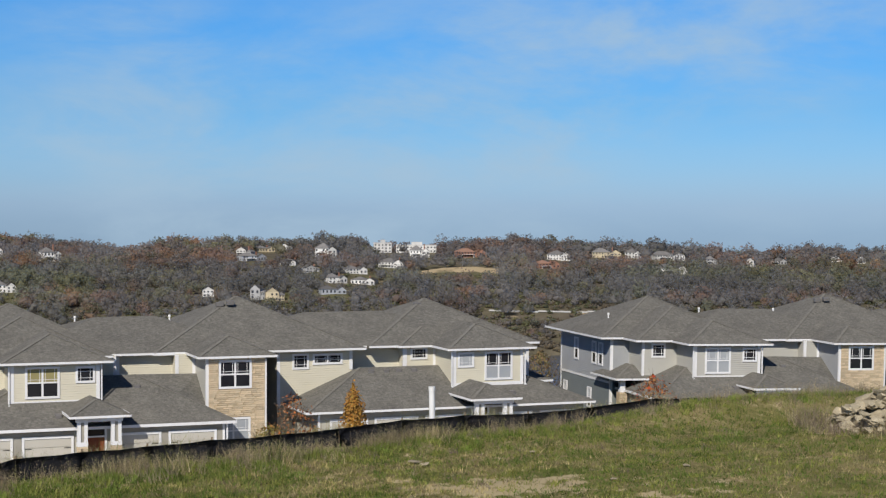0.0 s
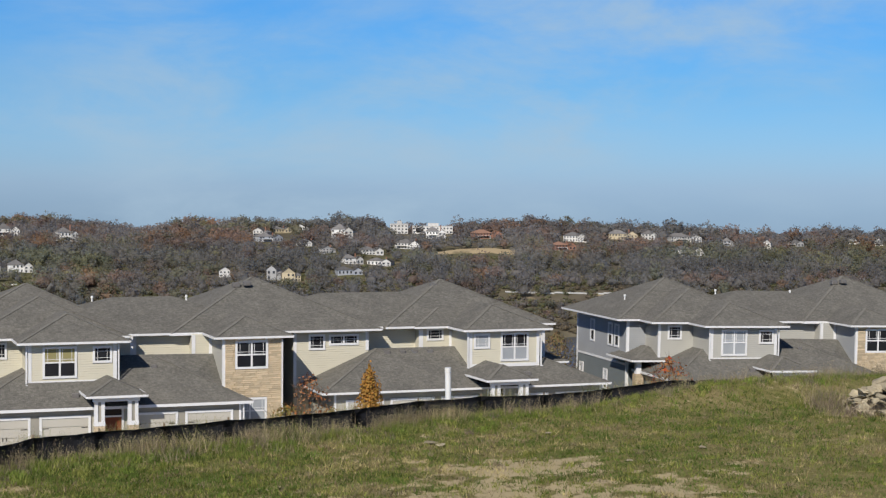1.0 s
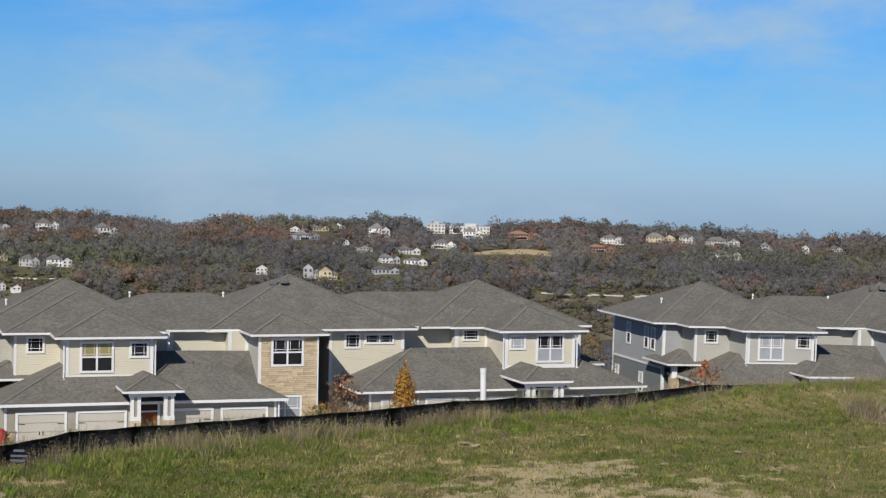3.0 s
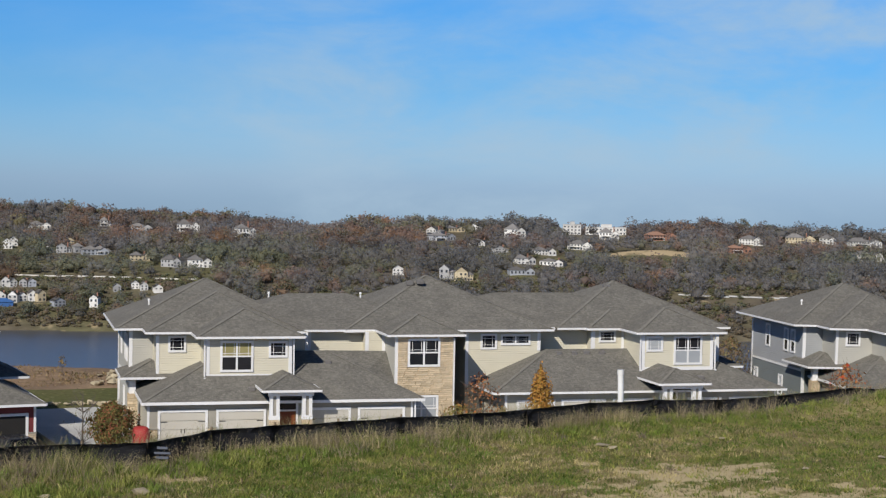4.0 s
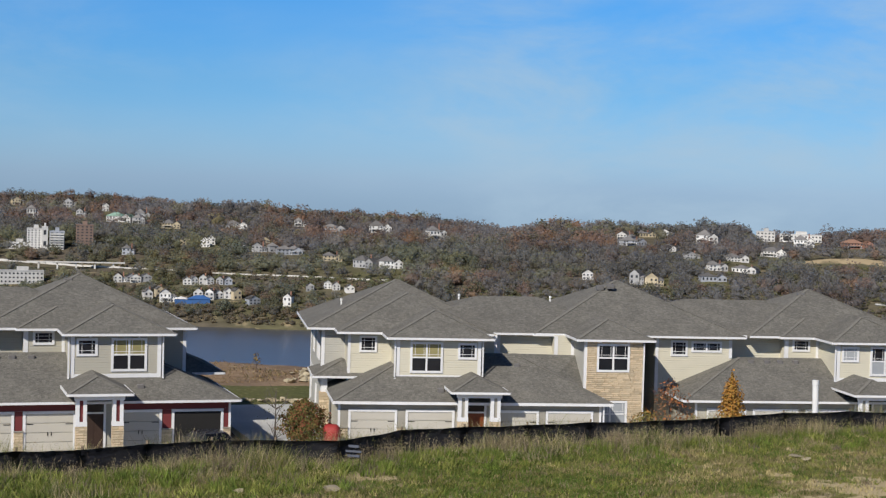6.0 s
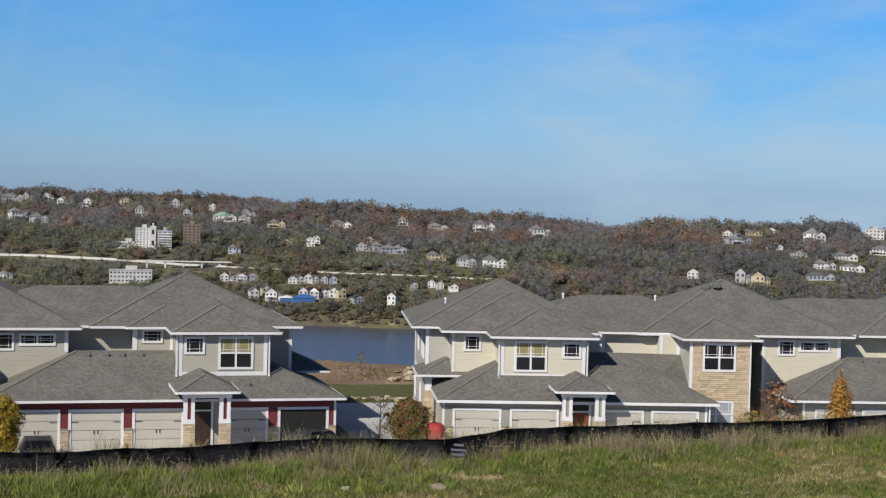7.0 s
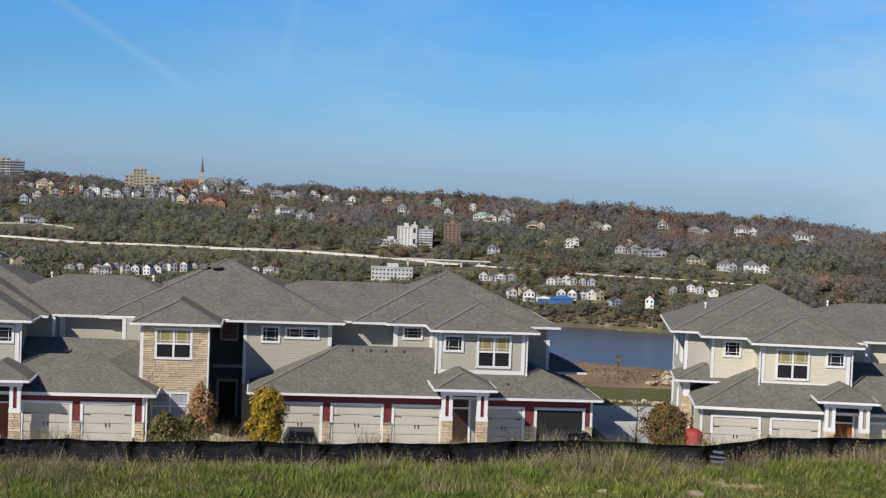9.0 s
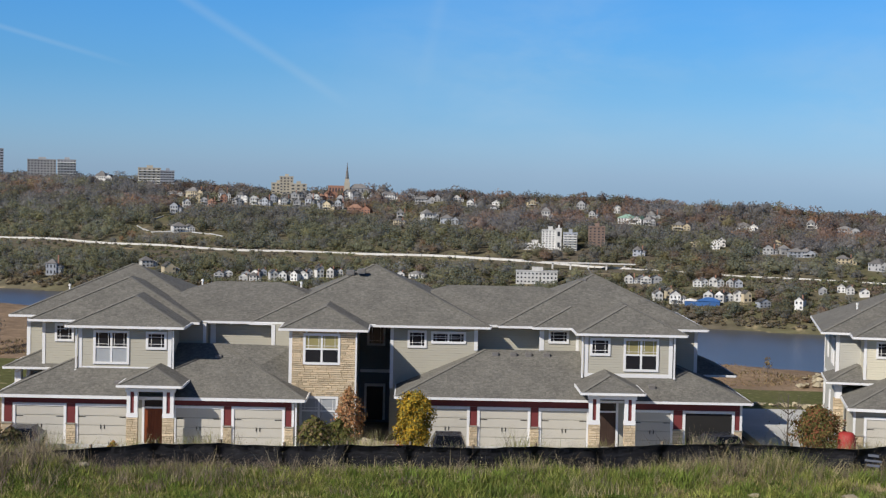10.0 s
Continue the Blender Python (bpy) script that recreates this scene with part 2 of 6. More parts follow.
M_LEAF = tinted("leaves", 0.8, 0.25, 3.0, 0.2)
M_BLADE = tinted("grass_blades", 0.8, 0.2, 1.5, 0.25)
M_WOODS = tinted("far_woods", 0.95, 0.14, 0.12, 0.45, 0.36)
M_CARPAINT = material("dark_car_paint", (0.035, 0.036, 0.04), 0.2, None, 1.0, metallic=0.3, spec=0.6)
M_TYRE = material("tyre_rubber", (0.02, 0.02, 0.02), 0.9, None, 6.0)
M_RED = material("red_plastic", (0.34, 0.035, 0.03), 0.6, (0.27, 0.03, 0.027), 2.0)
M_GREYPLASTIC = material("grey_plastic", (0.35, 0.37, 0.38), 0.5, None, 2.0)
M_ROAD = material("pale_road_concrete", (0.62, 0.61, 0.57), 0.9, (0.54, 0.52, 0.48), 0.02, fine=0.1, bump_scale=0.2)
M_FARWHITE = material("far_white_wall", (0.64, 0.63, 0.60), 0.7, (0.52, 0.51, 0.49), 0.3, rand=0.28)
M_FARGREY = material("far_grey_wall", (0.36, 0.36, 0.36), 0.8, None, 0.2, rand=0.2)
M_FARTAN = material("far_tan_wall", (0.52, 0.44, 0.30), 0.8, None, 0.2, rand=0.15)
M_FARSAND = material("far_sand_wall", (0.44, 0.40, 0.32), 0.8, None, 0.2, rand=0.1)
M_FARBLUE = material("far_blue_grey_wall", (0.35, 0.37, 0.405), 0.8, None, 0.2, rand=0.2)
M_FARBRICK = material("far_brick_wall", (0.32, 0.17, 0.12), 0.9, None, 0.2, rand=0.15)
M_FARBROWN = material("far_brown_brick_wall", (0.25, 0.175, 0.14), 0.9, None, 0.2, rand=0.1)
M_FARROOF = material("far_grey_roof", (0.15, 0.145, 0.14), 0.9, (0.2, 0.19, 0.18), 0.3, rand=0.3)
M_FARCLAY = material("far_clay_roof", (0.31, 0.18, 0.125), 0.9, None, 0.3, rand=0.1)
M_FARGREEN = material("far_green_roof", (0.25, 0.38, 0.30), 0.8, None, 0.3)
M_FARBLUEROOF = material("far_blue_roof", (0.05, 0.135, 0.34), 0.5, None, 0.3)
M_FARGLASS = material("far_window", (0.05, 0.055, 0.065), 0.2, None, 0.3, spec=0.5)


M_WATER = material("river_water", (0.075, 0.078, 0.08), 0.3, (0.09, 0.09, 0.09), 0.01, 0.25, 0.9, spec=0.5, fine=0.05, stretch=(1, 2.5, 1))


def ground_material(name, a, b, c, scale, fine_scale, bump):
    m = material(name, a, 1.0, b, scale, bump, fine_scale, fine=0.25, spec=0.05)
    nt = m.node_tree
    n, link = nt.nodes.new, nt.links.new
    p = nt.nodes["Principled BSDF"]
    src = p.inputs["Base Color"].links[0].from_socket
    at, mix = n("ShaderNodeAttribute"), n("ShaderNodeMix")
    at.attribute_name = "bare"
    mix.data_type = "RGBA"
    mix.inputs["B"].default_value = (*c, 1)
    co, no, sc, ad, ss = n("ShaderNodeTexCoord"), n("ShaderNodeTexNoise"), n("ShaderNodeMapRange"), n("ShaderNodeMath"), n("ShaderNodeMapRange")
    no.inputs["Scale"].default_value, no.inputs["Detail"].default_value = fine_scale * 0.55, 5.0
    link(co.outputs["Object"], no.inputs["Vector"])
    sc.inputs["From Min"].default_value, sc.inputs["From Max"].default_value = 0.3, 0.7
    sc.inputs["To Min"].default_value, sc.inputs["To Max"].default_value = -0.55, 0.55
    link(no.outputs["Fac"], sc.inputs["Value"])
    ad.operation = "ADD"
    link(at.outputs["Fac"], ad.inputs[0])
    link(sc.outputs["Result"], ad.inputs[1])
    ss.inputs["From Min"].default_value, ss.inputs["From Max"].default_value = 0.3, 0.7
    link(ad.outputs[0], ss.inputs["Value"])
    link(ss.outputs["Result"], mix.inputs["Factor"])
    link(src, mix.inputs["A"])
    link(mix.outputs["Result"], p.inputs["Base Color"])
    return m


M_TURF = ground_material("turf", (0.14, 0.14, 0.045), (0.25, 0.20, 0.10), (0.42, 0.345, 0.205), 0.5, 6.0, 0.8)
M_SCRUB = ground_material("dry_scrub_ground", (0.28, 0.20, 0.13), (0.17, 0.12, 0.08), (0.42, 0.33, 0.2), 0.12, 2.0, 0.6)
M_LAWN = ground_material("lawn", (0.085, 0.097, 0.036), (0.12, 0.115, 0.05), (0.3, 0.25, 0.14), 0.1, 3.0, 0.4)
M_LITTER = ground_material("leaf_litter_ground", (0.125, 0.105, 0.08), (0.125, 0.12, 0.06), (0.42, 0.33, 0.2), 0.012, 0.12, 0.4)


# ---- mesh helpers ----
def part(name, bm, mat, parent=None, label=""):
    me = bpy.data.meshes.new(name)
    bm.to_mesh(me)
    bm.free()
    me.materials.append(mat)
    ob = new(name, me)
    ob.parent = parent
    return tagged(ob, label)


def thing(name, matrix, label, category, group="", kind=""):
    ob = new(name)
    ob.matrix_world = matrix
    return tagged(ob, label, category, group, kind)


def box(bm, x0, x1, y0, y1, z0, z1, bevel=0.0):
    m = Matrix.Translation(((x0 + x1) / 2, (y0 + y1) / 2, (z0 + z1) / 2)) @ Matrix.Diagonal((x1 - x0, y1 - y0, z1 - z0, 1))
    g = bmesh.ops.create_cube(bm, size=1, matrix=m)
    if bevel:
        es = list({e for v in g["verts"] for e in v.link_edges})
        bmesh.ops.bevel(bm, geom=es, offset=bevel, segments=1, affect="EDGES", profile=0.5)
    return bm


def boxes(*args, bevel=0.0):
    bm = bmesh.new()
    for b in args:
        box(bm, *b, bevel=bevel)
    return bm


def beam(bm, p, q, w, h):
    """A bar of width w and height h from p to q."""
    p, q = Vector(p), Vector(q)
    d = q - p
    m = Matrix.Translation((p + q) / 2) @ d.to_track_quat("X", "Z").to_matrix().to_4x4() @ Matrix.Diagonal((d.length, w, h, 1))
    bmesh.ops.create_cube(bm, size=1, matrix=m)


def from_arrays(name, co, faces, mats, tint=None, index=None, smooth_shade=False):
    me = bpy.data.meshes.new(name)
    co = np.asarray(co, np.float32)
    faces = np.asarray(faces, np.int32)
    k = faces.shape[1]
    me.vertices.add(len(co))
    me.vertices.foreach_set("co", co.ravel())
    me.loops.add(faces.size)
    me.loops.foreach_set("vertex_index", faces.ravel())
    me.polygons.add(len(faces))
    me.polygons.foreach_set("loop_start", np.arange(0, faces.size, k, dtype=np.int32))
    for m in mats:
        me.materials.append(m)
    if index is not None:
        me.polygons.foreach_set("material_index", np.asarray(index, np.int32))
    if smooth_shade:
        me.polygons.foreach_set("use_smooth", np.ones(len(faces), bool))
    if tint is not None:
        at = me.attributes.new("tint", "FLOAT_COLOR", "POINT")
        at.data.foreach_set("color", np.c_[tint, np.ones(len(tint))].astype(np.float32).ravel())
    me.update(calc_edges=True)
    me.validate()
    return me


# ---- the ground ----
EYE, WATER = 16.0, -74.0
RIDGE_Y = 1450.0
FENCE_AZ = [-60, -17, -12.9, -9.1, -6.8, -5.3, -2.3, 0.4, 2.8, 5.2, 9.4, 13.1, 15.3, 16.8, 18.6, 19.5, 22.7, 26.5, 30, 36, 40, 46, 90]
FENCE_D = [62, 53, 50.5, 48.2, 46.7, 45.3, 43.1, 42.2, 40.6, 38.9, 37.3, 36.3, 35.4, 34.1, 33.9, 34.3, 33.8, 33.0, 32.4, 32.3, 32.8, 32.7, 36]
RIDGE_AZ = [-60, -14.5, -12, -10.2, -8.8, -7, -4.5, -1.8, 0.6, 2.4, 4.0, 5.8, 7.5, 9.4, 11.0, 12.1, 13.6, 15.7, 17.6, 19.6, 20.9, 22.7, 24.9, 27.6, 29.4, 30.7, 32.5, 36.8, 38.4, 40.3, 43.1, 45.0, 45.9, 90]
RIDGE_Z = [-57.7, -28.6, -28.6, -30.6, -27.0, -25.3, -23.7, -23.6, -25.4, -25.4, -20.4, -23.2, -22.6, -26.8, -31.1, -25.3, -22.1, -22.1, -19.7, -21.3, -18.0, -15.6, -13.1, -11.3, -12.7, -8.2, -12.4, -13.0, -11.5, -8.6, -2.6, -1.1, -1.9, -1.9]


def smooth(a, b, v):
    t = np.clip((v - a) / (b - a), 0, 1)
    return t * t * (3 - 2 * t)


def bumps(x, y, size):
    """Cheap rolling relief from a few crossed waves."""
    return (np.sin(x / size + 1.3 * np.sin(y / size * 0.7)) + np.sin(y / size * 1.1 + 2.0 + 1.1 * np.sin(x / size * 0.6 + 1.0))
            + 0.5 * np.sin((x + y) / size * 2.3 + 0.7) + 0.4 * np.sin((x - 1.4 * y) / size * 3.1)) / 2.9


def bearing(x, y):
    return np.degrees(np.arctan2(-x, y))


def far_shore(x):
    return 985 + 0.14 * x


def height(x, y):
    """Height of the ground: the viewer's bank, the terrace, the row's pad, the river valley and the far hills."""
    x, y = np.asarray(x, float), np.asarray(y, float)
    az, d = bearing(x, y), np.hypot(x, y)
    front = np.where(np.abs(az) < 90, np.interp(az, FENCE_AZ, FENCE_D), 60.0)
    pad = -0.39 + 0.0167 * np.clip(az, -25, 50)
    # the bank under the viewer runs down to the terrace
    z = 14.4 + (10.0 - 14.4) * smooth(3, 24, d)
    z = z + 0.045 * bumps(x, y, 1.6) * smooth(10, 25, d)
    z = z + 0.13 * (np.abs(az - 17) < 60) * np.exp(-((d - front + 0.9) / 0.8) ** 2)
    z = z + 0.36 * smooth(4.0, 10.0, -az) * np.exp(-((d - front + 1.1) / 1.4) ** 2)
    z = z + (0.26 + 0.08 * bumps(x, y, 0.5)) * smooth(42.5, 45, az) * (az < 70) * np.exp(-((d - front + 1.0) / 1.2) ** 2)
    z = z + (pad - 10.0) * smooth(front + 0.3, front + 27, d)
    # rough edge behind the row, then the fall to the river
    edge = 135 + 4 * bumps(x, y, 9.0)
    z = z + (-0.5 + 0.6 * bumps(x, y, 5.0)) * smooth(edge - 9, edge, d) + 1.3 * smooth(36, 47, az) * smooth(112, 135, d) + 1.1 * np.exp(-((az - 17.6) / 1.3) ** 2 - ((d - 134) / 4) ** 2)
    z = z + (WATER + 3 - pad) * np.clip((d - 144) / 545.0, 0, 1) ** 0.95
    z = z - 8.0 * smooth(735, 760, y)
    # far bank, road shelf, hills
    s = y - far_shore(x)
    ridge = np.interp(az, RIDGE_AZ, RIDGE_Z)
    t = np.clip((y - 1085) / (RIDGE_Y - 1085), 0, 1)
    hill = WATER + 9 * smooth(-6, 28, s) + 15 * smooth(20, 1085 - far_shore(x), s) + (ridge + 50) * t ** 0.85
    hill = hill + 2.2 * bumps(x, y, 55.0) * smooth(40, 200, s) - 60 * smooth(RIDGE_Y + 5, RIDGE_Y + 300, y)
    # a cut bank of bare earth below the eastern houses
    hill = hill + 4.5 * np.exp(-((x - 12) / 26.0) ** 4 - ((y - 1290) / 11.0) ** 2)
    z = np.where(y > far_shore(x) - 60, np.maximum(hill - 8 * (s < -6), WATER - 8) - 0.14 * np.maximum(y - RIDGE_Y - 250, 0), z)
    return z


def bare_cover(x, y):
    """How bare the terrace's turf is: worn, stony patches."""
    n = bumps(x, y, 0.7) * 0.4 + bumps(x + 40, y - 17, 0.28) * 0.35 + bumps(x - 11, y + 5, 0.12) * 0.35
    az, d = bearing(x, y), np.hypot(x, y)
    worn = np.exp(-((az + 3) / 7.0) ** 2) * (1 - smooth(34.0, 38.5, d)) * smooth(20, 29, d)
    scuffed = np.exp(-((az - 16.2) / 1.5) ** 2 - ((d - 33.2) / 0.55) ** 2)
    return np.clip(smooth(0.34, 0.72, n + 0.72 * worn + 0.9 * scuffed - 0.02), 0, 1)


def build_ground():
    az = np.r_[np.arange(-180, -22, 7.0), np.arange(-22, 52, 0.4), np.arange(52, 180, 7.0)]
    rad = np.r_[np.arange(3, 24, 1.5), np.arange(24, 64, 0.4), np.arange(64, 165, 2.0), np.arange(165, 720, 18.0), np.arange(720, 1520, 9.0), np.arange(1520, 2400, 40.0), np.arange(2400, 4900, 250.0)]
    A, D = np.meshgrid(np.radians(az), rad)
    x, y = -D * np.sin(A), D * np.cos(A)
    z = height(x, y)
    n, m = len(rad), len(az)
    co = np.c_[x.ravel(), y.ravel(), z.ravel()]
    i, j = np.meshgrid(np.arange(n - 1), np.arange(m), indexing="ij")
    k = (j + 1) % m
    f = np.stack([i * m + j, (i + 1) * m + j, (i + 1) * m + k, i * m + k], -1).reshape(-1, 4)[:, ::-1]
    fx, fy = x.ravel()[f].mean(1), y.ravel()[f].mean(1)
    fa, fd = bearing(fx, fy), np.hypot(fx, fy)
    fr = np.where(np.abs(fa) < 90, np.interp(fa, FENCE_AZ, FENCE_D), 60)
    idx = np.where(fd < fr + 0.6, 0, np.where(fd < 112, 1, np.where(fd < 128, 2, np.where(fy < 800, 1, 3))))
    co = np.vstack([co, [[0, 0, 14.4]]])
    me = from_arrays("ground", co, f, [M_TURF, M_SCRUB, M_LAWN, M_LITTER], index=idx, smooth_shade=True)
    at = me.attributes.new("bare", "FLOAT", "POINT")
    bare = np.r_[np.where(D.ravel() < 70, bare_cover(x.ravel(), y.ravel()), np.where((np.abs(x.ravel() - 12) < 36) & (np.abs(y.ravel() - 1286) < 17), 1.0, np.where((y.ravel() > far_shore(x.ravel()) - 8) & (y.ravel() < far_shore(x.ravel()) + 3), 0.12, 0.0))), 0]
    at.data.foreach_set("value", bare.astype(np.float32))
    ob = new("ground", me)
    tagged(ob, "grassy hillside falling to a river valley with wooded hills", "ground", kind="structure")
    bm = bmesh.new()
    vs = [bm.verts.new((3.2 * -math.sin(radians(q)), 3.2 * math.cos(radians(q)), 14.404)) for q in range(0, 360, 6)]
    bm.faces.new(vs)
    cap = part("ground_top", bm, M_TURF)
    tagged(cap, "mown grass where the viewer stands", "ground", kind="structure")


build_ground()
water_bm = bmesh.new()
water_bm.faces.new([water_bm.verts.new(p) for p in ((-3000, 640, WATER), (3000, 640, WATER), (3000, 1420, WATER), (-3000, 1420, WATER))])
tagged(part("water", water_bm, M_WATER), "wide calm blue river", "water", kind="structure")


# ---- the row of houses ----
def hip_mesh(x0, x1, y0, y1, z, slope, drop=0.125):
    """A closed hip roof over a rectangle, with its ridge along the longer side; returns the mesh and its hip and ridge lines."""
    w, d = x1 - x0, y1 - y0
    h = min(w, d) / 2
    top = z + h * slope
    if w >= d:
        r0, r1 = Vector((x0 + h, (y0 + y1) / 2, top)), Vector((x1 - h, (y0 + y1) / 2, top))
    else:
        r0, r1 = Vector(((x0 + x1) / 2, y0 + h, top)), Vector(((x0 + x1) / 2, y1 - h, top))
    c = [Vector(p) for p in ((x0, y0, z), (x1, y0, z), (x1, y1, z), (x0, y1, z))]
    bm = bmesh.new()
    vc = [bm.verts.new(p) for p in c]
    vb = [bm.verts.new(p - Vector((0, 0, drop))) for p in c]
    single = (r1 - r0).length < 0.02
    va = bm.verts.new(r0)
    vz = va if single else bm.verts.new(r1)
    ends = (va, vz, vz, va) if w >= d else (va, va, vz, vz)
    for i in range(4):
        j = (i + 1) % 4
        f = [vc[i], vc[j], ends[j], ends[i]]
        bm.faces.new(f[:3] if ends[i] is ends[j] else f)
        bm.faces.new([vb[i], vb[j], vc[j], vc[i]])
    bm.faces.new(vb[::-1])
    bmesh.ops.recalc_face_normals(bm, faces=bm.faces)
    er = (r0, r1, r1, r0) if w >= d else (r0, r0, r1, r1)
    lines = [(c[i], er[i]) for i in range(4)]
    return bm, lines, (r0, r1)


def roof(parent, x0, x1, y0, y1, z, slope, gutters="fblr", caps=(0, 1, 2, 3), name="roof"):
    bm, lines, ridge = hip_mesh(x0, x1, y0, y1, z, slope)
    ob = part(name, bm, M_SHINGLE, parent, "grey-brown shingle roof")
    for k, (p, q) in zip("frbl", (((x0, y0), (x1, y0)), ((x1, y0), (x1, y1)), ((x1, y1), (x0, y1)), ((x0, y1), (x0, y0)))):
        if k in gutters:
            g = bmesh.new()
            beam(g, (*p, z - 0.068), (*q, z - 0.068), 0.13 if k in "fb" else 0.128, 0.136 if k in "fb" else 0.134)
            part("gutter", g, M_WHITE, ob, "white gutter")
    for i in caps:
        p, q = lines[i]
        cp = bmesh.new()
        beam(cp, p + Vector((0, 0, 0.004)), q + Vector((0, 0, 0.004)), 0.22, 0.014)
        part("ridge_cap", cp, M_CAP, ob, "shingle ridge cap")
    return ob


def garage_roof(parent):
    """The roof over the first garages: hipped at one end, hipped again at the stone bay, with a valley slope behind that hip."""
    x0, x1, xe, y0, yr, yb, z, zr = -4.1, 12.12, 13.27, -2.79, 2.76, 8.3, 2.82, 5.3
    k, xr, yw = yr - y0, 8.05, 0.36
    f = (yw - y0) / k
    hip = (xe + (xr - xe) * f, yw, z + (zr - z) * f)
    bm = bmesh.new()
    v = {n: bm.verts.new(p) for n, p in dict(a=(x0, y0, z), e=(xe, y0, z), k=(xe, yw, z), u=(x1, yw, z), w=(x1, yw, z + 0.53), t=(x1, 3.1, 5.2), c=(x1, yb, z), d=(x0, yb, z), r=(x0 + k, yr, zr), s=(xr, yr, zr), h=hip).items()}
    for f in ("aehsr", "ekwh", "hwts", "dar", "cdrs", "cst", "uctw", "kuw", "dcukea"):
        bm.faces.new([v[q] for q in f])
    bmesh.ops.recalc_face_normals(bm, faces=bm.faces)
    ob = part("roof", bm, M_SHINGLE, parent, "grey-brown shingle roof")
    for p, e in (((x0, y0), (xe, y0)), ((x0, y0), (x0, 5.0)), ((xe, y0), (xe, 0.34))):
        g = bmesh.new()
        beam(g, (*p, z - 0.085), (*e, z - 0.085), 0.13, 0.17)
        part("gutter", g, M_WHITE, ob, "white gutter")
    for p, e in (((x0, y0, z), (x0 + k, yr, zr)), ((xe, y0, z), (xr, yr, zr))):
        c = bmesh.new()
        beam(c, Vector(p) + Vector((0, 0, 0.006)), Vector(e) + Vector((0, 0, 0.006)), 0.2, 0.02)
        part("ridge_cap", c, M_CAP, ob, "shingle ridge cap")


def window(parent, x0, x1, y, z0, z1, kind="single", panes=(M_GLASS, M_GLASS), face="front"):
    """A window on a wall at depth y: white casing proud of the wall, sashes, muntins and panes. face 'left': on a wall at x = y, x0..x1 running along y."""
    root = bmesh.new()
    t = 0.14
    if face == "front":
        B = lambda bm, a, b, c, d, o0, o1: box(bm, a, b, y - o1, y - o0, c, d)
    else:
        B = lambda bm, a, b, c, d, o0, o1: box(bm, y - o1, y - o0, a, b, c, d)
    for a, b, c, d in ((x0, x0 + t, z0, z1), (x1 - t, x1, z0, z1), (x0 + t, x1 - t, z1 - t, z1), (x0 + t, x1 - t, z0, z0 + t)):
        B(root, a, b, c, d, 0.0, 0.06)
    win = part("window", root, M_WHITE, parent, "white-trimmed window")
    ix0, ix1, iz0, iz1 = x0 + t, x1 - t, z0 + t, z1 - t
    cols = 2 if kind in ("double", "wide") else 1
    rows = 2 if kind in ("double", "tall") else 1
    sash = bmesh.new()
    if cols == 2:
        c = (ix0 + ix1) / 2
        B(sash, c - 0.06, c + 0.06, iz0, iz1, 0.0, 0.045)
    if rows == 2:
        c = (iz0 + iz1) / 2
        B(sash, ix0, ix1, c - 0.045, c + 0.045, 0.0, 0.05)
    cw, rh = (ix1 - ix0) / cols, (iz1 - iz0) / rows
    for i in range(cols):
        a, b = ix0 + i * cw, ix0 + (i + 1) * cw
        # prairie muntins near the edge of the top light
        c0 = iz0 + (rows - 1) * rh
        for u in (a + 0.17, b - 0.17):
            B(sash, u - 0.013, u + 0.013, c0, iz1, 0.0, 0.03)
        B(sash, a, b, c0 + 0.17 if rows == 2 else iz1 - 0.19, (c0 + 0.17 if rows == 2 else iz1 - 0.19) + 0.026, 0.0, 0.03)
        if rows == 1:
            B(sash, a, b, iz0 + 0.16, iz0 + 0.186, 0.0, 0.03)
    if sash.verts:
        part("sash", sash, M_WHITE, win)
    for i in range(cols):
        for r in range(rows):
            p = bmesh.new()
            B(p, ix0 + i * cw + 0.004, ix0 + (i + 1) * cw - 0.004, iz0 + r * rh + 0.004, iz0 + (r + 1) * rh - 0.004, 0.0, 0.015)
            part("pane", p, panes[r if rows == 2 else 0], win)
    return win


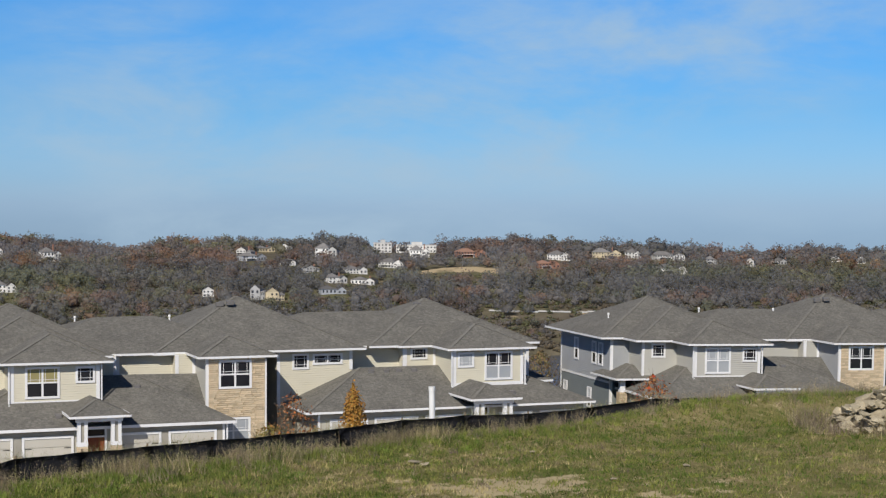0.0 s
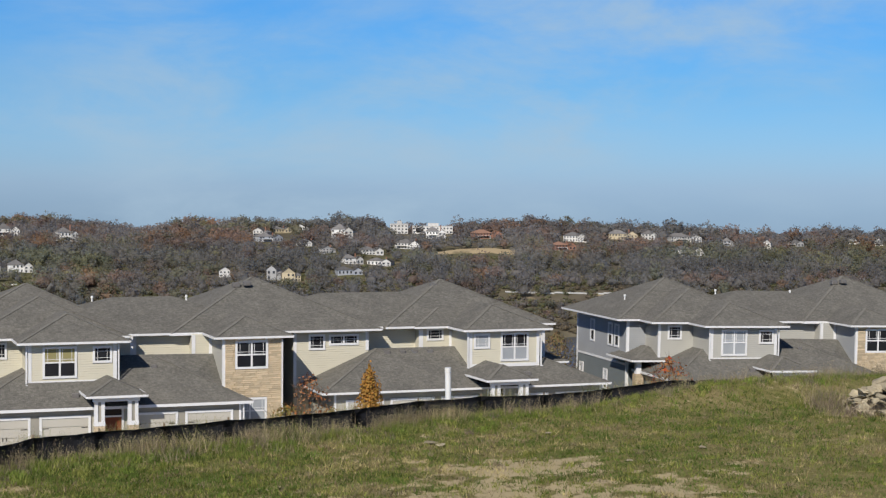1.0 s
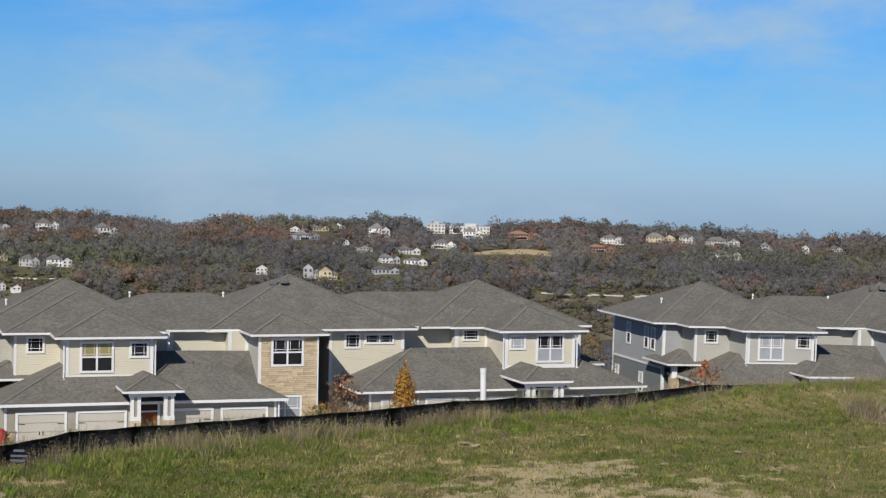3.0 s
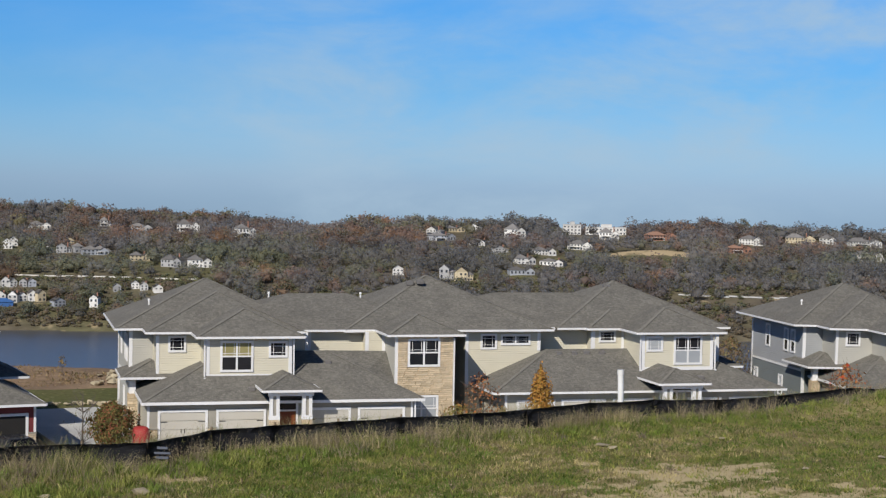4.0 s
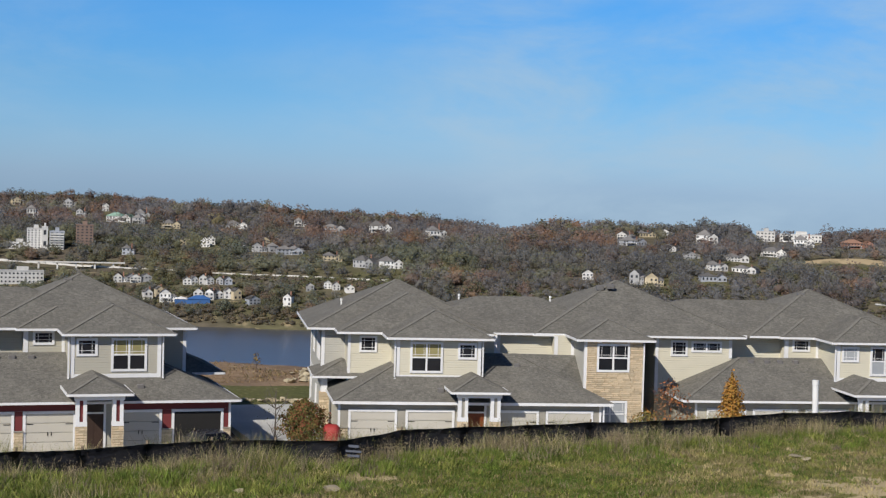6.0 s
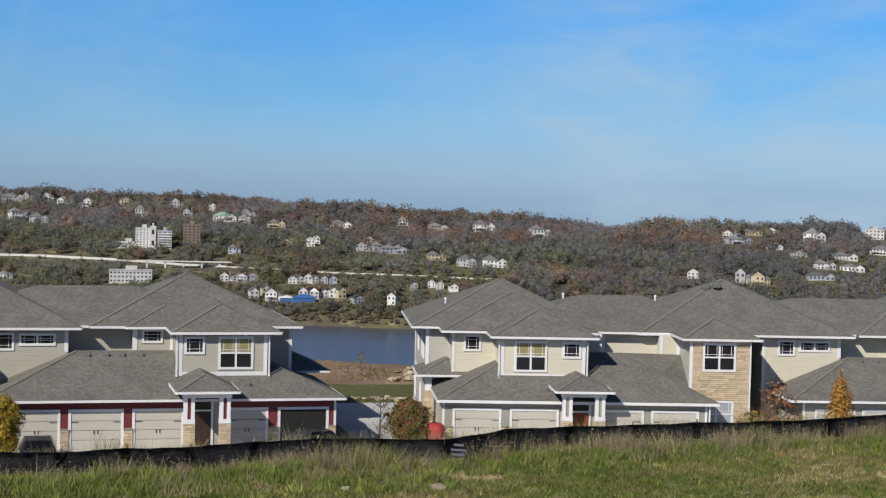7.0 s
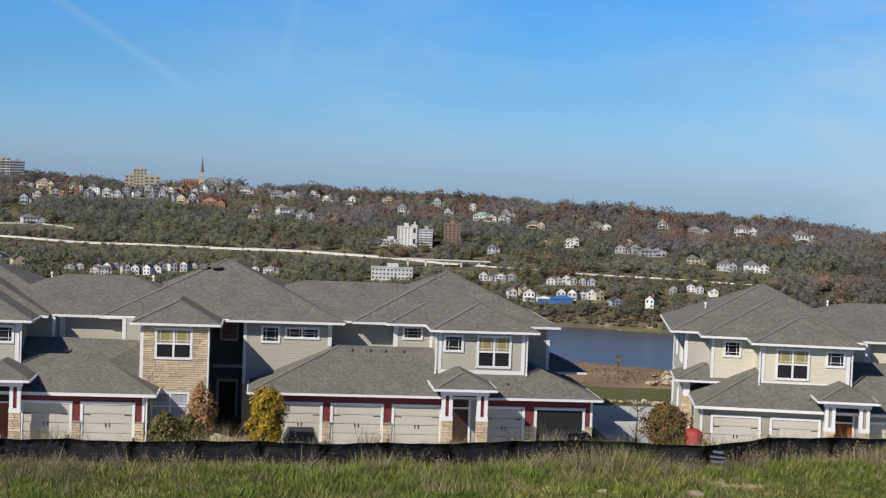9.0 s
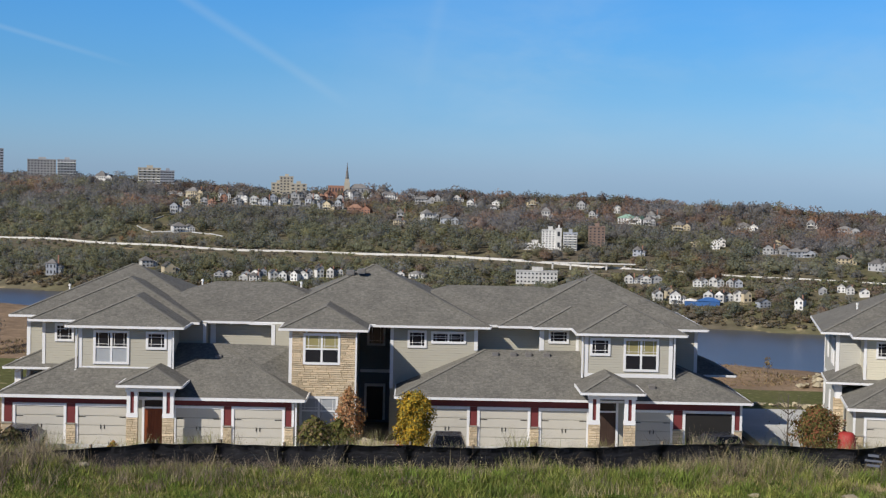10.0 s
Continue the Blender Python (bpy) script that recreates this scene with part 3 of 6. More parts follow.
def garage_door(parent, x0, x1, y, top, trim=0.15, open_door=False):
    """Casing, four sections, strap hinges and a pair of handles; an open one has a flat panel with the garage's shade
    as its colour.
    """
    c = boxes((x0, x0 + trim, y - 0.08, y, 0, top), (x1 - trim, x1, y - 0.08, y, 0, top), (x0 + trim, x1 - trim, y - 0.08, y, top - trim, top))
    frame_ob = part("garage_door", c, M_WHITE, parent, "open garage doorway with white casing" if open_door else "cream garage door with white casing")
    a, b, t = x0 + trim, x1 - trim, top - trim
    if open_door:
        part("opening", boxes((a, b, y - 0.02, y - 0.004, 0, t)), M_SHADE, frame_ob)
        return frame_ob
    n = 4
    for i in range(n):
        z0, z1 = 0.02 + i * t / n, (i + 1) * t / n
        bm = boxes((a, b, y - 0.03, y - 0.004, z0 + 0.006, z1 - 0.006), bevel=0.008)
        if i < n:
            for k in range(4):
                u0 = a + (b - a) * (k + 0.08) / 4
                u1 = a + (b - a) * (k + 0.92) / 4
                box(bm, u0, u1, y - 0.035, y - 0.03, z0 + 0.07, z1 - 0.07)
        part("section", bm, M_DOOR, frame_ob)
    m = (a + b) / 2
    for u0, u1 in ((a + 0.03, a + 0.42), (b - 0.42, b - 0.03)):
        part("hinge", boxes((u0, u1, y - 0.055, y - 0.04, t * 0.72, t * 0.72 + 0.04)), M_IRON, frame_ob, "dark iron strap hinge")
    for u in (m - 0.1, m + 0.1):
        part("handle", boxes((u - 0.02, u + 0.02, y - 0.07, y - 0.04, t * 0.42, t * 0.42 + 0.22)), M_IRON, frame_ob, "dark iron handle")
    return frame_ob


def unit_stone():
    bm = bmesh.new()
    box(bm, -0.5, 0.5, -0.5, 0.5, -0.5, 0.5)
    for v in bm.verts:
        if v.co.y < 0:
            v.co.x *= 0.93
            v.co.z *= 0.86
            v.co.y += 0.12 * math.sin(v.co.x * 9 + v.co.z * 5)
    me = bpy.data.meshes.new("stone")
    bm.to_mesh(me)
    bm.free()
    me.materials.append(M_STONE)
    return me


STONE = unit_stone()


def stone_face(parent, x0, x1, z0, z1, y, holes=(), seed=1, course=(0.10, 0.17), length=(0.35, 0.95)):
    """Courses of ledge stone, each stone an object of its own, on the front of a backing at depth y."""
    rnd = random.Random(seed)
    z = z0
    while z < z1 - 0.05:
        h = min(rnd.uniform(*course), z1 - z)
        x = x0
        while x < x1 - 0.03:
            w = min(rnd.uniform(*length), x1 - x)
            if x1 - (x + w) < 0.12:
                w = x1 - x
            spans = [(x, x + w)]
            for hx0, hx1, hz0, hz1 in holes:
                if z + h > hz0 + 0.03 and z < hz1 - 0.03:
                    spans = [q for s in spans for q in ((s[0], min(s[1], hx0)), (max(s[0], hx1), s[1])) if q[1] - q[0] > 0.05]
            for s0, s1 in spans:
                o = new("stone", STONE)
                o.parent = parent
                out = rnd.uniform(0.05, 0.08)
                o.location = ((s0 + s1) / 2, y - out / 2 + 0.01, z + h / 2)
                o.scale = (s1 - s0 - 0.006, out + 0.02, h - 0.008)
            x += w
        z += h


def corner(bm, x, y, z0, z1, w=0.15):
    box(bm, x - 0.02 if w > 0 else x + w, x + w if w > 0 else x + 0.02, y - 0.03, y + 0.12, z0, z1)


def townhouse(matrix, label, upper, bay, lower, panel, side, door_a, door_b, seed, bay_panes, open_bay=False, side_low=None):
    """One four-dwelling block: front along x, depth along y, garages below and bays above."""
    h = thing("townhouse", matrix, label, "townhouse", "row of townhouses")
    # walls
    W = [("wall", lower, [(-3.75, 12.6, -2.36, 6.0, -1.5, 2.72)]),
         ("wall", lower, [(19.2, 38.3, -0.57, 6.0, -1.5, 2.75)]),
         ("wall", upper, [(-2.78, 6.9, 3.2, 8.0, 0, 6.46)]),
         ("wall", bay, [(0.0, 5.33, 0.0, 5.0, 2.0, 6.47)]),
         ("wall", upper, [(6.9, 10.8, 4.4, 8.0, 2, 6.45)]),
         ("wall", upper, [(10.8, 12.1, 3.42, 8.0, 2, 6.44)]),
         ("wall", side, [(12.1, 15.9, 0.42, 9.0, -1.5, 6.47)]),
         ("wall", upper, [(17.9, 23.15, 4.42, 8.0, -1.5, 6.46)]),
         ("wall", upper, [(23.15, 26.95, 5.6, 8.0, 2, 6.45)]),
         ("wall", upper, [(26.95, 29.4, 4.67, 8.0, 2, 6.44)]),
         ("wall", bay, [(29.35, 34.5, 1.34, 8.0, 2, 6.47)]),
         ("wall", upper, [(34.5, 36.6, 5.09, 8.0, 0, 6.45)]),
         # recess back: dark slate paints in the deep shade of the slot
         ("wall", M_SLATE, [(15.9, 17.9, 9.0, 12.0, -1.5, 6.45)])]
    for n, mat, bs in W:
        part(n, boxes(*bs), mat, h)
    part("wall", boxes((-4.3, 15.85, 5.78, 16.7, 3.05, 6.48)), side, h)
    part("wall", boxes((-4.29, 15.84, 5.79, 16.69, -1.5, 3.05)), side_low or side, h)
    part("wall", boxes((17.95, 36.55, 7.9, 16.7, -1.5, 6.48)), upper, h)
    # corner boards and wall trim
    for x, y, z0, z1, w in ((0.0, 0.0, 3.9, 6.45, 0.2), (5.33, 0.0, 3.9, 6.45, -0.2), (-2.78, 3.2, 3.2, 6.44, 0.16), (6.9, 3.2, 4.6, 6.44, -0.16), (7.05, 4.4, 4.9, 6.43, 0.3), (10.8, 3.42, 4.9, 6.42, 0.2),
                            (12.1, 3.42, 4.9, 6.42, -0.2), (12.1, 0.36, 3.2, 6.45, 0.16), (17.9, 4.42, 2.6, 6.44, 0.18), (23.15, 4.42, 5.0, 6.44, -0.2), (26.95, 4.67, 4.9, 6.42, 0.25),
                            (29.3, 4.67, 4.9, 6.42, -0.16), (29.35, 1.34, 3.9, 6.45, 0.2), (34.5, 1.34, 3.9, 6.45, -0.2), (36.6, 5.09, 3.6, 6.43, -0.18), (-4.3, 5.78, 0.0, 6.46, 0.2)):
        bm = bmesh.new()
        corner(bm, x, y, z0, z1, w)
        part("corner_board", bm, M_WHITE, h, "white corner board")
    part("corner_board", boxes((-4.33, -4.2, 16.5, 16.72, -1, 6.46)), M_WHITE, h)
    part("band_board", boxes((-4.335, -4.3, 5.9, 16.6, 2.98, 3.14)), M_WHITE, h, "white band board")
    for x0, x1, y in ((0.05, 5.28, 0.0), (29.4, 34.45, 1.34)):
        part("skirt_board", boxes((x0, x1, y - 0.025, y + 0.05, 3.9, 4.14)), M_WHITE, h)
    # windows
    for x0, y, pair in ((0.85, 0.0, bay_panes[0]), (31.63, 1.34, bay_panes[1])):
        window(h, x0, x0 + 2.07, y, 4.28, 6.23, "double", pair)
    for x0, y, w, z0, z1 in ((3.87, 0.0, 1.2, 5.16, 6.2), (29.65, 1.34, 1.2, 5.18, 6.22), (-2.06, 3.2, 1.14, 5.2, 6.27), (18.92, 4.42, 1.16, 5.1, 6.16), (27.47, 4.67, 1.25, 5.5, 6.34)):
        window(h, x0, x0 + w, y, z0, z1, "single", (M_PALEBLIND, M_GLASS) if x0 == 29.65 and not open_bay else (M_GLASS, M_GLASS))
    window(h, 20.34, 22.45, 4.42, 5.38, 6.12, "wide")
    window(h, 12.9, 15.05, 0.34, 4.44, 6.26, "double", bay_panes[2])
    # the lower panes' pale blue-grey paints in a reflection on the glass
    window(h, 12.75, 14.98, 0.34, 0.9, 2.6, "double", (M_PALEBLIND, M_PALEBLIND))
    window(h, 16.35, 17.5, 9.0, 4.7, 6.2, "single")
    for y0 in (7.3, 8.7, 12.6):
        window(h, y0, y0 + 0.95, -4.3, 4.2, 6.0, "tall", (M_GLASS, M_PALEBLIND), face="left")
    for y0 in (9.6, 15.0):
        window(h, y0, y0 + 0.9, -4.3, 0.7, 2.3, "tall", (M_GLASS, M_PALEBLIND), face="left")
    part("entry_door", boxes((16.4, 17.4, 8.93, 9.0, 0, 2.1), bevel=0.01), M_DARKDOOR, h, "dark recessed entry door")
    part("door_casing", boxes((16.24, 16.38, 8.9, 9.0, 0, 2.3), (17.42, 17.56, 8.9, 9.0, 0, 2.3), (16.38, 17.42, 8.9, 9.0, 2.12, 2.3)), M_WHITE, h, "white door casing")
    part("band_board", boxes((15.95, 17.88, 8.92, 9.0, 3.0, 3.2)), M_WHITE, h)
    # stone bay
    back = part("stone_facing", boxes((12.12, 15.9, 0.36, 0.42, -0.5, 6.43)), M_MORTAR, h, "tan ledge stone facing")
    stone_face(back, 12.25, 15.93, 0.0, 6.42, 0.36, ((12.9, 15.05, 4.44, 6.26), (12.75, 14.98, 0.9, 2.6)), seed, (0.10, 0.155), (0.3, 0.85))
    # garage fronts
    for x0, x1, y in ((-3.15, -0.15, -2.36), (0.36, 3.4, -2.36), (5.85, 8.68, -2.36), (9.12, 12.12, -2.36), (20.0, 22.6, -0.57), (23.04, 26.1, -0.57), (26.58, 29.5, -0.57), (31.9, 34.34, -0.57), (34.9, 37.9, -0.57)):
        garage_door(h, x0, x1, y, 2.3, open_door=open_bay and x0 > 34.8)
    for x0, x1, y in ((-3.75, 3.45, -2.36), (5.75, 12.6, -2.36), (19.2, 29.6, -0.57), (31.8, 38.3, -0.57)):
        part("header_panel", boxes((x0 + 0.02, x1 - 0.02, y - 0.02, y + 0.05, 2.31, 2.7)), panel, h)
    for x0, x1, y in ((-3.72, -3.2, -2.36), (-0.12, 0.34, -2.36), (8.7, 9.1, -2.36), (12.15, 12.58, -2.36), (22.63, 23.02, -0.57), (26.13, 26.56, -0.57), (34.37, 34.88, -0.57), (37.93, 38.28, -0.57)):
        part("pier_panel", boxes((x0, x1, y - 0.03, y + 0.05, 1.19, 2.3)), panel, h)
        pb = part("pier_base", boxes((x0 - 0.02, x1 + 0.02, y - 0.1, y + 0.05, -0.4, 1.15)), M_MORTAR, h, "stone pier base with pale cap")
        stone_face(pb, x0 - 0.04, x1 + 0.04, 0.0, 1.13, y - 0.1, (), seed + int(x0 * 7), (0.10, 0.18), (0.2, 0.5))
        part("cap", boxes((x0 - 0.06, x1 + 0.06, y - 0.2, y + 0.02, 1.15, 1.21)), M_GREYTRIM, pb)
    for x, y in ((-3.78, -2.36), (12.5, -2.36), (38.2, -0.57), (19.2, -0.57)):
        part("corner_board", boxes((x, x + 0.14, y - 0.05, y + 0.1, 0, 2.7)), M_WHITE, h)
    # roofs
    roof(h, -5.25, 7.63, 5.25, 18.0, 6.56, 0.45, "flrb", (0, 1))
    roof(h, -3.5, 6.6, 2.6, 14.0, 6.55, 0.45, "fl", (0, 1))
    roof(h, 0.5, 17.0, 3.8, 16.2, 6.54, 0.32, "f", ())
    roof(h, 9.45, 23.9, 3.74, 18.1, 6.5, 0.45, "flr", (0, 1))
    roof(h, 16.0, 33.0, 5.05, 16.0, 6.52, 0.37, "f", ())
    roof(h, 24.4, 37.16, 4.5, 17.3, 6.53, 0.45, "fr", (0, 1))
    roof(h, 26.5, 31.5, 4.15, 12.0, 6.515, 0.45, "fl", (0,))
    roof(h, -0.65, 6.1, -0.51, 11.5, 6.53, 0.45, "flr", (0, 1))
    roof(h, 11.54, 16.64, 0.0, 11.0, 6.54, 0.45, "flr", (0, 1))
    roof(h, 28.85, 35.3, 0.9, 13.0, 6.51, 0.45, "flr", (0, 1))
    garage_roof(h)
    roof(h, 18.3, 38.8, -1.16, 9.5, 2.88, 0.42, "flr", (0, 1))
    roof(h, -5.0, -1.0, 2.8, 8.0, 3.68, 0.45, "fl", (0,))
    roof(h, 34.0, 39.4, 7.0, 14.0, 3.5, 0.45, "fr", (1,))
    # little porches over the entry doors
    for x0, x1, y0, wy, dmat, pan in ((2.95, 6.52, -4.0, -2.36, door_a, panel), (28.75, 32.3, -3.4, -0.57, door_b, panel)):
        roof(h, x0, x1, y0, wy + 4.2, 3.6, 0.45, "flr", (0, 1), "porch_roof")
        c = (x0 + x1) / 2
        part("porch_beam", boxes((x0 + 0.4, x1 - 0.4, y0 + 0.35, y0 + 0.65, 3.2, 3.45)), M_WHITE, h)
        # near-black wall below the porch roof: its shade is put into the colour
        part("porch_wall", boxes((x0 + 0.5, x1 - 0.5, wy - 0.02, wy + 2, 2.7, 3.5)), M_SHADE, h)
        for s in (-1, 1):
            px = c + s * 1.0
            po = part("porch_post", boxes((px - 0.3, px - 0.1, y0 + 0.38, y0 + 0.7, 1.9, 3.2), (px + 0.1, px + 0.3, y0 + 0.38, y0 + 0.7, 1.9, 3.2), (px - 0.32, px + 0.32, y0 + 0.34, y0 + 0.74, 1.76, 2.0)), M_WHITE, h, "white porch post on a stone base")
            part("post_panel", boxes((px - 0.1, px + 0.1, y0 + 0.45, y0 + 0.6, 2.0, 3.2)), pan, po)
            sb = part("stone_base", boxes((px - 0.3, px + 0.3, y0 + 0.4, y0 + 0.75, -0.5, 1.76)), M_MORTAR, h, "stone porch post base")
            stone_face(sb, px - 0.33, px + 0.33, 0.0, 1.75, y0 + 0.4, (), seed + int(px * 3), (0.10, 0.17), (0.2, 0.5))
        fr_ob = part("entry_door", boxes((c - 0.5, c + 0.5, wy - 0.06, wy - 0.02, 0.02, 2.1), bevel=0.008), dmat, h, "panelled wooden entry door")
        part("door_casing", boxes((c - 0.64, c - 0.51, wy - 0.08, wy - 0.01, 0, 2.75), (c + 0.51, c + 0.64, wy - 0.08, wy - 0.01, 0, 2.75), (c - 0.51, c + 0.51, wy - 0.08, wy - 0.01, 2.11, 2.2)), M_WHITE, fr_ob)
        part("transom", boxes((c - 0.5, c + 0.5, wy - 0.05, wy - 0.02, 2.21, 2.7)), M_GLASS, fr_ob)
        for k in range(2):
            part("door_panel", boxes((c - 0.38 + k * 0.42, c - 0.04 + k * 0.42, wy - 0.075, wy - 0.06, 0.25, 1.85)), dmat, fr_ob)
        part("step", boxes((c - 1.2, c + 1.2, y0 + 0.4, wy, -0.5, 0.12)), M_CONCRETE, h, "concrete porch step")
    # side porch pier
    sp = part("side_pier", boxes((-4.55, -3.95, 3.2, 3.8, -1, 2.6)), M_MORTAR, h, "stone side porch pier")
    stone_face(sp, -4.57, -3.93, 0.0, 2.55, 3.2, (), seed + 5, (0.13, 0.22), (0.25, 0.6))
    part("side_post", boxes((-4.45, -4.05, 3.3, 3.7, 2.6, 3.55)), M_WHITE, h)
    # downspouts
    for x, y, z0, z1 in ((-0.12, -0.06, 3.95, 6.3), (5.45, -0.06, 3.95, 6.3), (29.2, 1.28, 3.95, 6.3), (34.62, 1.28, 3.95, 6.3), (15.97, 0.3, 0.0, 6.3), (12.75, -2.5, 0.0, 2.6)):
        bm = boxes((x - 0.045, x + 0.045, y - 0.07, y, z0, z1), (x - 0.05, x + 0.05, y - 0.25, y, z0 - 0.06, z0 + 0.02))
        part("downspout", bm, M_WHITE, h, "white downspout")
    # little white soffit lamps under the eaves
    for x, y, z in ((0.9, -0.3, 6.36), (2.9, -0.3, 6.36), (4.7, -0.3, 6.36), (8.3, 4.1, 6.36), (9.9, 4.1, 6.36), (13.1, 0.16, 6.36), (14.9, 0.16, 6.36), (19.6, 4.2, 6.36), (22.2, 4.2, 6.36), (30.4, 1.1, 6.34), (33.2, 1.1, 6.34)):
        bm = bmesh.new()
        bmesh.ops.create_cone(bm, cap_ends=True, segments=8, radius1=0.055, radius2=0.075, depth=0.12, matrix=Matrix.Translation((x, y, z)))
        part("soffit_lamp", bm, M_WHITE, h, "small white soffit lamp")
    # roof vents and flues
    for x, y in ((2.6, -1.6), (7.9, 1.4), (24.2, 3.6), (25.3, 3.6), (26.2, 3.6), (27.3, 3.6), (33.2, 0.3)):
        z = 2.85 + 0.42 * (y + (2.79 if x < 16 else 1.16))
        part("roof_vent", boxes((x - 0.2, x + 0.2, y - 0.2, y + 0.2, z - 0.1, z + 0.17), bevel=0.03), M_VENT, h, "grey metal roof vent")
    for x, y, z in ((15.2, 9.6, 9.2), (15.9, 9.4, 9.3), (1.6, 9.6, 8.4), (30.0, 10.2, 8.9)):
        part("roof_vent", boxes((x - 0.25, x + 0.25, y - 0.2, y + 0.2, z - 0.1, z + 0.22), bevel=0.03), M_VENT, h)
    for x, y, z in ((-2.7, 10.4, 7.6), (5.6, 11.5, 8.0), (12.0, 11.0, 8.0)):
        bm = bmesh.new()
        bmesh.ops.create_cone(bm, cap_ends=True, segments=10, radius1=0.06, radius2=0.06, depth=0.7, matrix=Matrix.Translation((x, y, z + 0.1)))
        bmesh.ops.create_cone(bm, cap_ends=True, segments=10, radius1=0.10, radius2=0.08, depth=0.14, matrix=Matrix.Translation((x, y, z + 0.45)))
        part("flue_pipe", bm, M_PVC, h, "white flue pipe")
    return h


POSE_A = pose(-66.47, 70.33, 16 - 15.67, 0, 0, 31.78)
POSE_B = pose(-26.10, 99.22, 16 - 16.13, 0, 0, 21.35)
POSE_C = pose(18.47, 120.90, 16 - 16.54, 0, 0.936, 15.98)
townhouse(POSE_A, "tan-sided townhouse block with maroon garage panels and stone bay", M_TAN, M_TAN, M_TAN, M_MAROON, M_TAN, M_RUST, M_DARKDOOR, 11, ((M_PALEBLIND, M_GLASS), (M_GLASS, M_BLIND), (M_GLASS, M_BLIND)), True)
# side walls take pale grey siding, which paints in their grazing light
townhouse(POSE_B, "cream-sided townhouse block with white trim and stone bay", M_CREAM, M_CREAM, M_TAN, M_GREYTRIM, M_PALE, M_RUST, M_DARKDOOR, 23, ((M_GLASS, M_BLIND), (M_PALEBLIND, M_GLASS), (M_GLASS, M_GLASS)))
townhouse(POSE_C, "grey-sided townhouse block with blue-grey end wall and stone bay", M_PALE, M_PALE, M_SLATE, M_GREYTRIM, M_BLUEGREY, M_DARKDOOR, M_DARKDOOR, 37, ((M_PALEBLIND, M_PALEBLIND), (M_PALEBLIND, M_GLASS), (M_GLASS, M_GLASS)), False, M_SLATE)


def driveway(matrix, x0, x1, y0, y1):
    bm = boxes((x0, x1, y0, y1, -0.6, 0.03))
    ob = part("driveway", bm, M_CONCRETE)
    ob.matrix_world = matrix
    tagged(ob, "pale concrete driveway apron before garages", "driveway", kind="structure")


driveway(POSE_A, -6, 40, -12.5, -0.6)
driveway(POSE_A, 40.03, 52, -12.5, 17.0)
driveway(POSE_B, -3.7, 40, -11.5, -0.6)
driveway(POSE_C, -3.7, 40, -11.5, -0.6)


# ---- plants ----
RNG = np.random.default_rng(5)


def quads(centres, size, rng, face):
    """Small quads round the given centres, each turned to its own facing: leaves and leaf clumps."""
    n = len(centres)
    face = face / np.linalg.norm(face, axis=1)[:, None]
    a = np.cross(face, rng.normal(size=(n, 3)))
    a /= np.linalg.norm(a, axis=1)[:, None]
    b = np.cross(face, a)
    s = np.asarray(size)[:, None] * 0.5
    k = rng.uniform(0.55, 1.0, (n, 1))
    co = np.stack([centres - a * s, centres - b * s * k, centres + a * s, centres + b * s * k], 1).reshape(-1, 3)
    return co, np.arange(4 * n).reshape(n, 4)


